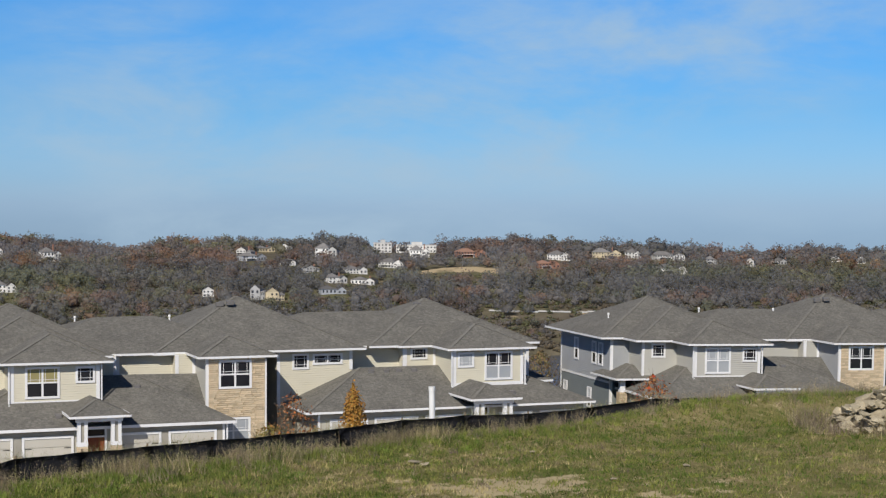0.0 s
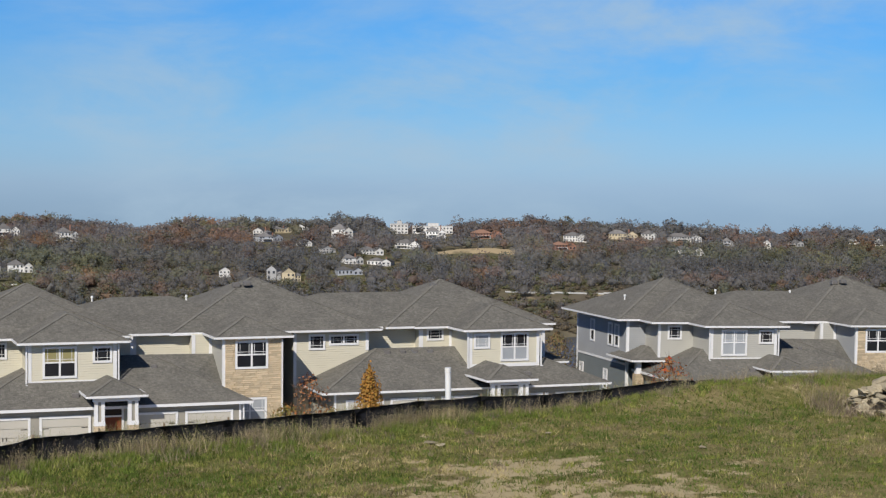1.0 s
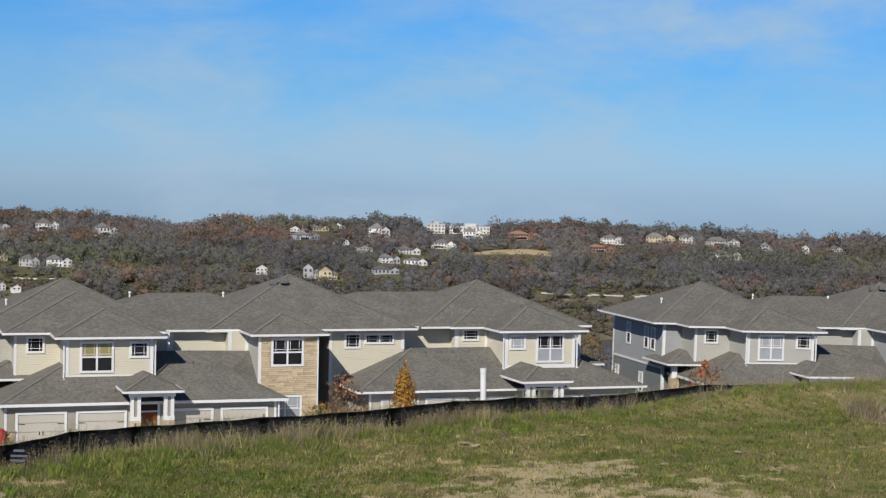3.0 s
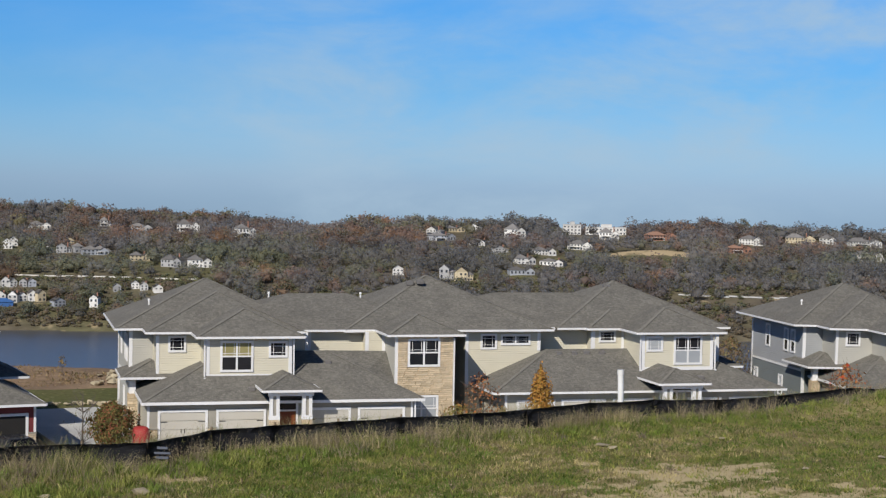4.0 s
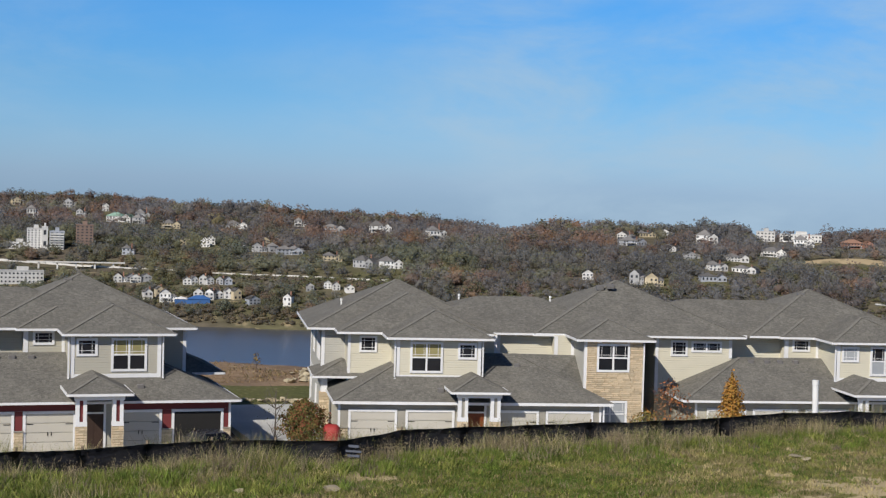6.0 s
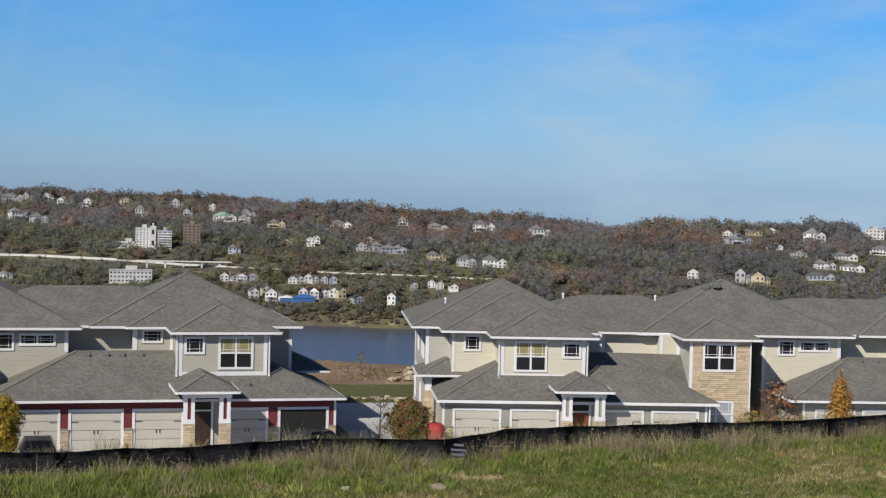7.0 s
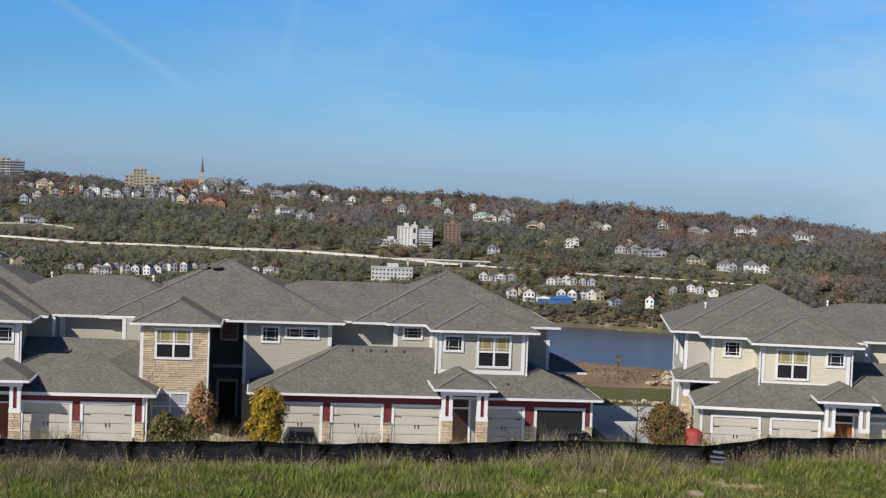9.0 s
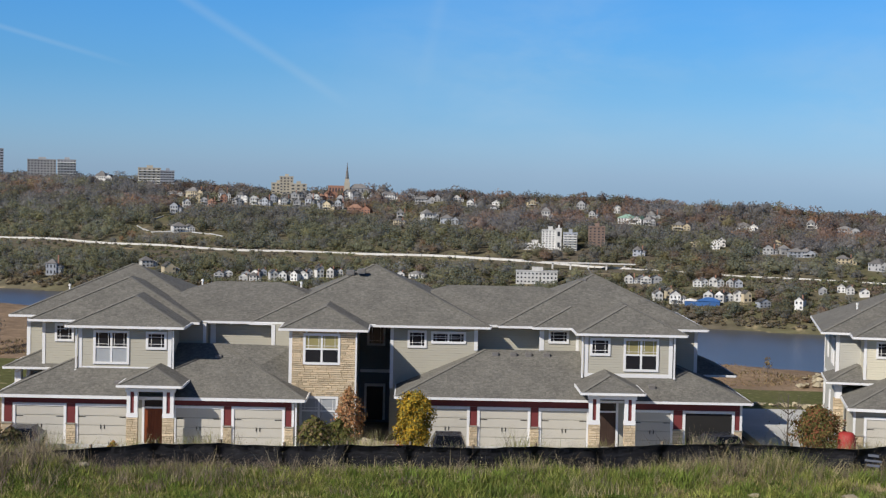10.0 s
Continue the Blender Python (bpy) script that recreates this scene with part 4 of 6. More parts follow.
def plant(name, x, y, h, r, tints, label, category, leaves=900, shape="round", leaf=0.16, bare=0.0, seed=1, lean=0.0):
    """Trunk, limbs and a crown of many small leaves with an uneven outline, standing on the ground."""
    rng = np.random.default_rng(seed)
    z = float(height(x, y)) - 0.05
    root = thing(name, Matrix.Translation((x, y, z)), label, category)
    bm = bmesh.new()
    limbs = []
    t0 = h * (0.12 if shape != "round" else 0.2)
    n = 14 if shape == "round" else 9
    def cone(p, q, r0, r1):
        p, q = Vector(p), Vector(q)
        m = Matrix.Translation((p + q) / 2) @ (q - p).to_track_quat("Z", "Y").to_matrix().to_4x4()
        bmesh.ops.create_cone(bm, segments=6, radius1=r0, radius2=r1, depth=(q - p).length, matrix=m)
    cone((0, 0, -0.2), (lean * 0.3, 0, h * 0.9), 0.03 * h ** 0.7, 0.012)
    for i in range(n):
        u = rng.uniform(0.15, 0.8)
        an = rng.uniform(0, 2 * math.pi)
        reach = r * rng.uniform(0.6, 1.0) * (1.0 if shape == "round" else 1.1 - u)
        q = (reach * math.cos(an), reach * math.sin(an), h * (u + 0.18))
        cone((0, 0, h * u), q, 0.012 * h ** 0.7, 0.005)
        limbs.append(q)
        for k in range(3):
            w = [q[j] * rng.uniform(0.55, 1.0) + rng.normal() * r * 0.25 for j in range(2)] + [q[2] + rng.uniform(0, 0.18) * h]
            cone([c * 0.6 for c in q[:2]] + [h * u + (q[2] - h * u) * 0.6], w, 0.006 * h ** 0.5, 0.003)
    part("trunk", bm, M_BARK, root)
    m = int(leaves * (1 - bare))
    if m > 10:
        u = rng.uniform(0, 1, m) ** 0.8
        if shape == "round":
            prof = np.sqrt(np.clip(1 - (2 * u - 0.95) ** 2, 0.02, 1))
        elif shape == "column":
            prof = np.sqrt(np.clip(1 - np.abs(1.9 * u - 0.95) ** 3.5, 0.1, 1))
        elif shape == "spindle":
            prof = np.clip(np.sin(np.clip(u * 0.93 + 0.1, 0, 1) * math.pi) ** 0.45, 0.1, 1)
        else:
            prof = np.clip(1.05 - u, 0.08, 1) ** 0.7
        an = rng.uniform(0, 2 * math.pi, m)
        lump = 1 + 0.22 * np.sin(an * 3 + u * 9) + 0.15 * np.sin(an * 5 - u * 14 + 1)
        rr = r * prof * lump * np.sqrt(rng.uniform(0.15, 1, m)) 
        c = np.c_[rr * np.cos(an), rr * np.sin(an), t0 + (h - t0) * u + rng.normal(0, 0.03 * h, m)]
        o = np.c_[np.cos(an), np.sin(an), (u - 0.3) * 1.5] + rng.normal(0, 0.55, (m, 3))
        co, f = quads(c, leaf * rng.uniform(0.6, 1.4, m), rng, o)
        pick = rng.integers(0, len(tints), m)
        t = np.repeat(np.array(tints)[pick] * rng.uniform(0.75, 1.25, (m, 1)), 4, 0)
        ob = new("crown", from_arrays("crown", co, f, [M_LEAF], t))
        ob.parent = root
    return root


def polar(az, d):
    return -d * math.sin(radians(az)), d * math.cos(radians(az))


GOLD = [(0.42, 0.28, 0.03), (0.32, 0.25, 0.04), (0.48, 0.28, 0.03)]
OLIVE = [(0.12, 0.12, 0.035), (0.17, 0.15, 0.05), (0.08, 0.09, 0.03)]
RUSSET = [(0.32, 0.12, 0.05), (0.26, 0.13, 0.07), (0.38, 0.19, 0.08)]
SCARLET = [(0.42, 0.07, 0.03), (0.38, 0.14, 0.05), (0.30, 0.16, 0.08)]

plant("shrub", *polar(31.8, 90.5), 3.7, 0.95, GOLD + [(0.30, 0.20, 0.035), (0.16, 0.15, 0.04)], "olive-gold columnar shrub beside a garage", "shrub", 11000, "column", 0.115, seed=2)
plant("shrub", *polar(35.3, 90), 2.3, 0.95, OLIVE + [(0.2, 0.14, 0.08)], "dull green shrub in a front bed", "shrub", 1300, "round", 0.16, seed=3)
plant("shrub", *polar(34.45, 90.5), 2.1, 0.9, OLIVE, "olive leafy shrub in a front bed", "shrub", 1300, "round", 0.16, seed=4)
plant("small_tree", *polar(34.1, 91), 3.8, 0.85, [(0.42, 0.22, 0.11), (0.36, 0.18, 0.08), (0.28, 0.19, 0.09)], "small russet-leaved tree in a front bed", "tree", 3000, "spindle", 0.12, seed=5)
plant("small_tree", *polar(3.1, 92), 6.1, 0.78, [(0.45, 0.22, 0.05), (0.40, 0.25, 0.06), (0.34, 0.18, 0.05)], "slim young tree with orange leaves", "tree", 6500, "spindle", 0.125, seed=6)
plant("small_tree", *polar(5.2, 96), 5.3, 1.35, SCARLET[1:] + RUSSET, "thin young tree with sparse red leaves", "tree", 560, "round", 0.15, seed=7)
plant("shrub", *polar(6.0, 96), 3.6, 1.2, [(0.25, 0.2, 0.05), (0.16, 0.15, 0.05), (0.30, 0.16, 0.05)], "yellowing shrub below a young tree", "shrub", 800, "round", 0.16, seed=8)
plant("shrub", *polar(4.4, 96), 3.4, 1.1, [(0.25, 0.2, 0.08), (0.30, 0.16, 0.07)], "thin yellow-brown shrub by a driveway", "shrub", 500, "round", 0.15, seed=9)
plant("small_tree", *polar(-7.3, 106), 5.6, 1.8, SCARLET + RUSSET, "small tree with red autumn leaves", "tree", 950, "round", 0.17, seed=10)
plant("shrub", *polar(-5.9, 106), 3.4, 0.6, [(0.3, 0.22, 0.12)], "dry tan shrub beside a porch", "shrub", 300, "cone", 0.14, seed=11)
plant("shrub", *polar(17.9, 97), 3.1, 1.35, [(0.24, 0.09, 0.05), (0.20, 0.13, 0.05), (0.12, 0.12, 0.04), (0.22, 0.17, 0.06), (0.10, 0.10, 0.035)], "dense shrub turning from green to russet", "shrub", 9000, "round", 0.12, seed=12)
plant("shrub", *polar(17.0, 98.5), 1.6, 0.8, RUSSET + OLIVE, "low russet-leaved shrub beside a wall", "shrub", 700, "round", 0.14, seed=13)
plant("bare_tree", *polar(18.9, 99), 3.6, 1.3, OLIVE, "leafless grey sapling beside a driveway", "tree", 60, "round", 0.12, 0.5, seed=14)
plant("bare_tree", *polar(19.6, 140), 1.5, 0.7, [(0.25, 0.18, 0.08)], "thin sapling at the bluff's edge", "tree", 60, "cone", 0.16, seed=15)
plant("tree", *polar(-3.4, 135), 4.6, 1.7, [(0.24, 0.19, 0.10), (0.20, 0.18, 0.08), (0.24, 0.15, 0.08)], "thin brown and olive tree between two blocks", "tree", 2600, "round", 0.13, seed=16)
plant("tree", *polar(-4.4, 137), 3.4, 1.5, [(0.20, 0.17, 0.12), (0.17, 0.15, 0.08)], "thin brown tree between two blocks", "tree", 1500, "round", 0.13, seed=17)
plant("shrub", *polar(21.9, 112), 2.2, 1.0, [(0.05, 0.07, 0.03), (0.08, 0.1, 0.04)], "dark green shrub behind a block", "shrub", 900, "round", 0.16, seed=18)
plant("shrub", *polar(45.6, 89), 1.8, 0.9, [(0.12, 0.09, 0.05), (0.08, 0.08, 0.04)], "dark shrub at a garage corner", "shrub", 900, "round", 0.15, seed=19)
plant("shrub", *polar(42.2, 88.5), 1.1, 0.4, RUSSET + GOLD, "small russet shrub between garage doors", "shrub", 400, "round", 0.13, seed=20)
for k, (az, d) in enumerate(((46.4, 138), (47.0, 133), (47.9, 140), (48.6, 134))):
    plant("bare_tree", *polar(az, d), 3.6 + k % 3, 1.5, [(0.24, 0.21, 0.17), (0.19, 0.17, 0.14)], "grey leafless tree on the bluff", "tree", 420, "round", 0.22, seed=30 + k)


# ---- fence, pipe, rubble ----
def silt_fence():
    root = thing("silt_fence", Matrix.Identity(4), "low black fabric silt fence on wooden stakes", "fence")
    az = np.arange(52.0, -17.0, -2.2)
    pts = []
    rng = random.Random(3)
    for q in az:
        d = float(np.interp(q, FENCE_AZ, FENCE_D)) + rng.uniform(-0.04, 0.04)
        x, y = polar(q, d)
        pts.append((x, y, float(height(x, y)), rng.uniform(0.545, 0.58) * (1 - 0.25 * float(smooth(-1.0, 4.0, -q))) * (1 - 0.5 * float(smooth(7.5, 10.5, -q))) * (1 - 0.5 * float(smooth(42, 45, q)))))
    for i, (p, q) in enumerate(zip(pts, pts[1:])):
        bm = bmesh.new()
        cols, rows = 9, 4
        g = []
        nx, ny = -(q[1] - p[1]), q[0] - p[0]
        ln = math.hypot(nx, ny)
        nx, ny = nx / ln, ny / ln
        sag = rng.uniform(0.0, 0.025)
        ph = rng.uniform(0, 6)
        for c in range(cols + 1):
            u = c / cols
            x, y = p[0] + (q[0] - p[0]) * u, p[1] + (q[1] - p[1]) * u
            z0 = float(height(x, y)) - 0.1
            top = p[2] + (q[2] - p[2]) * u + p[3] + (q[3] - p[3]) * u - sag * 4 * u * (1 - u)
            for r in range(rows + 1):
                v = r / rows
                o = 0.05 * math.sin(u * 9 + ph + v * 2) * math.sin(u * math.pi) + 0.05 * math.sin(v * 5 + ph) * (1 - v)
                g.append(bm.verts.new((x + nx * o, y + ny * o, z0 + (top - z0) * v)))
        for c in range(cols):
            for r in range(rows):
                k = c * (rows + 1) + r
                bm.faces.new((g[k], g[k + rows + 1], g[k + rows + 2], g[k + 1]))
        bmesh.ops.solidify(bm, geom=bm.faces[:], thickness=0.012)
        for f in bm.faces:
            f.smooth = True
        part("fabric", bm, M_FABRIC, root)
        bm = boxes((p[0] - 0.02, p[0] + 0.02, p[1] + 0.03, p[1] + 0.07, p[2] - 0.3, p[2] + p[3] + 0.06))
        part("stake", bm, M_STAKE, root)
    # printed patch: pale bars in place of writing
    x, y = polar(16.2, 33.85)
    z = float(height(x, y))
    bm = bmesh.new()
    for k, (w, h) in enumerate(((0.26, 0.05), (0.34, 0.04), (0.22, 0.05))):
        box(bm, x - w / 2, x + w / 2, y - 0.12, y - 0.1, z + 0.2 + k * 0.1, z + 0.2 + k * 0.1 + h)
    part("printed_mark", bm, M_PRINT, root, "pale printed bars")


silt_fence()


def upright_pipe():
    x, y = polar(0.33, 42.6)
    z = float(height(x, y))
    bm = bmesh.new()
    bmesh.ops.create_cone(bm, cap_ends=True, segments=16, radius1=0.078, radius2=0.078, depth=1.7, matrix=Matrix.Translation((0, 0, 0.45)))
    bmesh.ops.create_cone(bm, cap_ends=True, segments=16, radius1=0.086, radius2=0.086, depth=0.12, matrix=Matrix.Translation((0, 0, 1.25)))
    ob = part("standpipe", bm, M_PVC)
    ob.matrix_world = pose(x, y, z, 0, -1.2, 0)
    tagged(ob, "white plastic pipe standing by the fence", "pipe")


upright_pipe()


def rock_mesh(rng, flat):
    bm = bmesh.new()
    for _ in range(13):
        v = rng.normal(size=3)
        v /= np.linalg.norm(v)
        bm.verts.new((v[0] * 0.5, v[1] * 0.5 * rng.uniform(0.7, 1), v[2] * 0.5 * flat))
    bmesh.ops.convex_hull(bm, input=bm.verts)
    me = bpy.data.meshes.new("rock")
    bm.to_mesh(me)
    bm.free()
    me.materials.append(M_RUBBLE)
    return me


ROCKS = [rock_mesh(np.random.default_rng(60 + k), f) for k, f in enumerate((0.35, 0.5, 0.6, 0.4, 0.3, 0.75))]


def rubble_pile():
    x, y = polar(-15.6, 46.3)
    z = float(height(x, y))
    root = thing("rubble_pile", Matrix.Translation((x, y, z)), "heap of broken pale limestone slabs", "rubble")
    bm = bmesh.new()
    rnd = random.Random(9)
    for i in range(290):
        a, r = rnd.uniform(0, 6.283), math.sqrt(rnd.uniform(0, 1))
        px, py = 2.0 * r * math.cos(a), 1.5 * r * math.sin(a)
        pz = 1.4 * max(0.0, 1 - r) ** 0.8 * rnd.uniform(0.75, 1.0)
        o = new("rock", rnd.choice(ROCKS))
        o.parent = root
        s = rnd.uniform(0.16, 0.62) ** 1.0 * (1.0 if i % 4 else 0.55)
        o.matrix_basis = pose(px, py, pz + 0.02, rnd.uniform(-25, 25), rnd.uniform(-25, 25), rnd.uniform(0, 360)) @ Matrix.Diagonal((s, s, s, 1))
    bmesh.ops.create_uvsphere(bm, u_segments=20, v_segments=10, radius=1.0, matrix=Matrix.Diagonal((1.35, 1.0, 0.72, 1)))
    part("core", bm, M_RUBBLE, root)


rubble_pile()
rnd = random.Random(4)
for az, d, s in ((43.6, 32.0, 0.5), (38.5, 31.8, 0.42), (1.0, 38.3, 0.45), (0.6, 38.0, 0.3), (20.2, 31.4, 0.3), (-3.2, 40.0, 0.25), (17.0, 31.6, 0.45), (-6.0, 36.0, 0.2), (-8.5, 38.2, 0.22), (44.6, 33.9, 0.35), (44.0, 34.2, 0.28), (45.3, 33.5, 0.3), (36.2, 33.0, 0.22)):
    x, y = polar(az, d)
    o = new("stone_slab", rnd.choice(ROCKS))
    o.matrix_world = pose(x, y, float(height(x, y)) + 0.05, rnd.uniform(-6, 6), rnd.uniform(-6, 6), rnd.uniform(0, 360)) @ Matrix.Diagonal((s, s, s * 0.6, 1))
    tagged(o, "pale flat stone lying in the grass", "stone", "loose stones on the terrace")
x, y = polar(16.95, 96.6)
bm = bmesh.new()
bmesh.ops.create_uvsphere(bm, u_segments=18, v_segments=12, radius=1.0, matrix=Matrix.Translation((0, 0, 0.9)) @ Matrix.Diagonal((0.55, 0.48, 0.86, 1)))
for v in bm.verts:
    v.co.x = math.copysign(0.55 * abs(v.co.x / 0.55) ** 0.5, v.co.x)
    v.co.z = 0.9 + math.copysign(0.86 * (abs(v.co.z - 0.9) / 0.86) ** 0.6, v.co.z - 0.9)
    if v.co.z < 0.9:
        k = (0.9 - v.co.z) / 1.0
        r = math.hypot(v.co.x, v.co.y)
        if r > 1e-4:
            g = (0.52 + 0.03 * math.sin(8 * math.atan2(v.co.y, v.co.x))) * min(1.0, (1 - k) * 3 + 0.15) / r
            v.co.x, v.co.y = v.co.x * g, v.co.y * g
for f in bm.faces:
    f.smooth = True
o = part("furniture_cover", bm, M_RED)
o.matrix_world = Matrix.Translation((x, y, float(height(x, y)) + 0.05))
tagged(o, "red fabric cover over garden furniture", "cover")
x, y = polar(33.2, 90.5)
o = new("boulder", ROCKS[5])
o.matrix_world = pose(x, y, float(height(x, y)) + 0.45, 0, 0, 40) @ Matrix.Diagonal((2.5, 1.8, 2.2, 1))
tagged(o, "large pinkish boulder in a front bed", "boulder")
for k in range(26):
    x, y = polar(17.4 + k * 0.16, 118.5 + 0.4 * (k % 3))
    s = rnd.uniform(0.35, 0.7)
    o = new("wall_stone", rnd.choice(ROCKS))
    o.matrix_world = pose(x, y, float(height(x, y)) + 0.16, 0, 0, rnd.uniform(0, 360)) @ Matrix.Diagonal((s, s, s, 1))
    tagged(o, "pale edging boulder beside the lawn", "stone", "row of edging boulders")


for k in range(34):
    x, y = polar(17.45 + abs(rnd.gauss(0, 0.42)), 131.5 + rnd.uniform(-2.5, 3.0))
    s = rnd.uniform(0.35, 0.95)
    o = new("bluff_stone", rnd.choice(ROCKS))
    o.matrix_world = pose(x, y, float(height(x, y)) + 0.1, rnd.uniform(-15, 15), rnd.uniform(-15, 15), rnd.uniform(0, 360)) @ Matrix.Diagonal((s, s, s, 1))
    tagged(o, "pale broken stone on the brown bluff mound", "stone", "stones on the bluff")


# ---- grass ----
def blades(n_side, az, d, hgt, width, tint, rng, lean=0.35):
    """One bent triangle a blade, standing on the ground."""
    x, y = -d * np.sin(np.radians(az)), d * np.cos(np.radians(az))
    z = height(x, y)
    an = rng.uniform(0, 2 * np.pi, len(az))
    w = width * rng.uniform(0.6, 1.3, len(az)) / 2
    dx, dy = np.cos(an) * w, np.sin(an) * w
    la, ll = rng.uniform(0, 2 * np.pi, len(az)), hgt * lean * rng.uniform(0.1, 1.2, len(az))
    co = np.stack([np.c_[x - dx, y - dy, z - 0.01], np.c_[x + dx, y + dy, z - 0.01], np.c_[x + np.cos(la) * ll, y + np.sin(la) * ll, z + hgt]], 1).reshape(-1, 3)
    return co, np.arange(3 * len(az)).reshape(-1, 3), np.repeat(tint, 3, 0)


def turf():
    rng = np.random.default_rng(21)

    def spread(n):
        az = rng.uniform(-18, 49, n)
        df = np.interp(az, FENCE_AZ, FENCE_D)
        return az, np.sqrt(rng.uniform(0, 1, n) * ((df + 0.8) ** 2 - 26.0 ** 2) + 26.0 ** 2)

    def place(az, d):
        return -d * np.sin(np.radians(az)), d * np.cos(np.radians(az))

    def dryness(x, y, az):
        return 0.24 - 0.10 * smooth(12, 26, az) + 0.46 * bumps(x + 3, y, 1.7) + 0.46 * bumps(x, y + 8, 0.5) + 0.5 * bare_cover(x, y)

    green, lime, straw, earth = (np.array(q) for q in ((0.108, 0.162, 0.032), (0.235, 0.250, 0.062), (0.43, 0.36, 0.17), (0.24, 0.19, 0.115)))
    # an even nap of short blades
    az, d = spread(260000)
    x, y = place(az, d)
    keep = rng.uniform(0, 1, len(az)) > bare_cover(x, y) * 0.86
    az, d, x, y = az[keep], d[keep], x[keep], y[keep]
    dry = np.clip(dryness(x, y, az) + rng.normal(0, 0.3, len(az)), 0, 1)[:, None]
    tint = green * (1 - dry) + (straw * 0.75 + earth * 0.25) * dry
    tint = tint * rng.uniform(0.5, 1.3, (len(az), 1)) * np.clip(0.92 + 0.4 * bumps(x - 7, y + 3, 0.33), 0.5, 1.35)[:, None]
    sets = [(az, d, rng.uniform(0.02, 0.075, len(az)), tint)]
    # small tufts, each with a height and colour of its own
    ca, cd = spread(15000)
    x, y = place(ca, cd)
    keep = rng.uniform(0, 1, len(ca)) > bare_cover(x, y) * 0.7
    ca, cd, x, y = ca[keep], cd[keep], x[keep], y[keep]
    dry = dryness(x, y, ca) + rng.normal(0, 0.28, len(ca))
    pick = np.where(dry > 0.72, 2, np.where(dry > 0.42, np.where(rng.uniform(0, 1, len(ca)) < 0.45, 3, 1), np.where(rng.uniform(0, 1, len(ca)) < 0.3, 1, 0)))
    tint = np.stack([green, lime, straw, earth])[pick] * rng.uniform(0.65, 1.3, (len(ca), 1))
    tall = rng.uniform(0.04, 0.13, len(ca)) * np.where(pick == 1, 1.25, 1.0)
    wide = rng.uniform(0.04, 0.13, len(ca))
    own = np.repeat(np.arange(len(ca)), 13)
    az = ca[own] + np.degrees(rng.normal(0, 1, len(own)) * wide[own] / cd[own])
    sets.append((az, cd[own] + rng.normal(0, 1, len(own)) * wide[own], tall[own] * rng.uniform(0.4, 1.2, len(own)), tint[own] * rng.uniform(0.75, 1.25, (len(own), 1))))
    az, d, hgt, tint = (np.concatenate(q) for q in zip(*sets))
    co, f, t = blades(3, az, d, hgt, 0.022, tint, rng, 1.1)
    ob = new("grass", from_arrays("grass", co, f, [M_BLADE], t))
    tagged(ob, "short patchy grass, green turning straw", "grass", kind="stuff")


def leafy_clumps():
    """Broad-leaved green clumps in the turf below the fence."""
    rng = np.random.default_rng(31)
    n = 680
    az = rng.uniform(-14, 47, n)
    az = az[rng.uniform(0, 1, n) < np.interp(az, [-14, 4, 10, 16, 26, 38, 47], [0.35, 0.3, 0.55, 1.0, 1.0, 0.7, 0.5])]
    n = len(az)
    d = np.interp(az, FENCE_AZ, FENCE_D) - 0.35 - rng.gamma(1.5, 0.55, n)
    size = rng.uniform(0.10, 0.24, n) * np.interp(az, [14, 20, 33, 38], [1.0, 1.35, 1.35, 1.0])
    tone = np.array([(0.20, 0.265, 0.055), (0.30, 0.32, 0.085), (0.16, 0.21, 0.05)])[rng.integers(0, 3, n)] * rng.uniform(0.8, 1.25, (n, 1))
    m = 60
    own = np.repeat(np.arange(n), m)
    off = rng.normal(0, 0.62, (len(own), 2)) * size[own][:, None]
    rim = np.clip(1 - np.hypot(off[:, 0], off[:, 1]) / (1.9 * size[own]), 0.25, 1)
    co, f, t = blades(3, az[own] + np.degrees(off[:, 0] / d[own]), d[own] + off[:, 1], size[own] * rim * rng.uniform(0.6, 1.2, len(own)), 0.03, tone[own] * rng.uniform(0.7, 1.25, (len(own), 1)), rng, 0.9)
    ob = new("leafy_weeds", from_arrays("leafy_weeds", co, f, [M_BLADE], t))
    tagged(ob, "bright green leafy weed clumps below the fence", "weeds", kind="stuff")


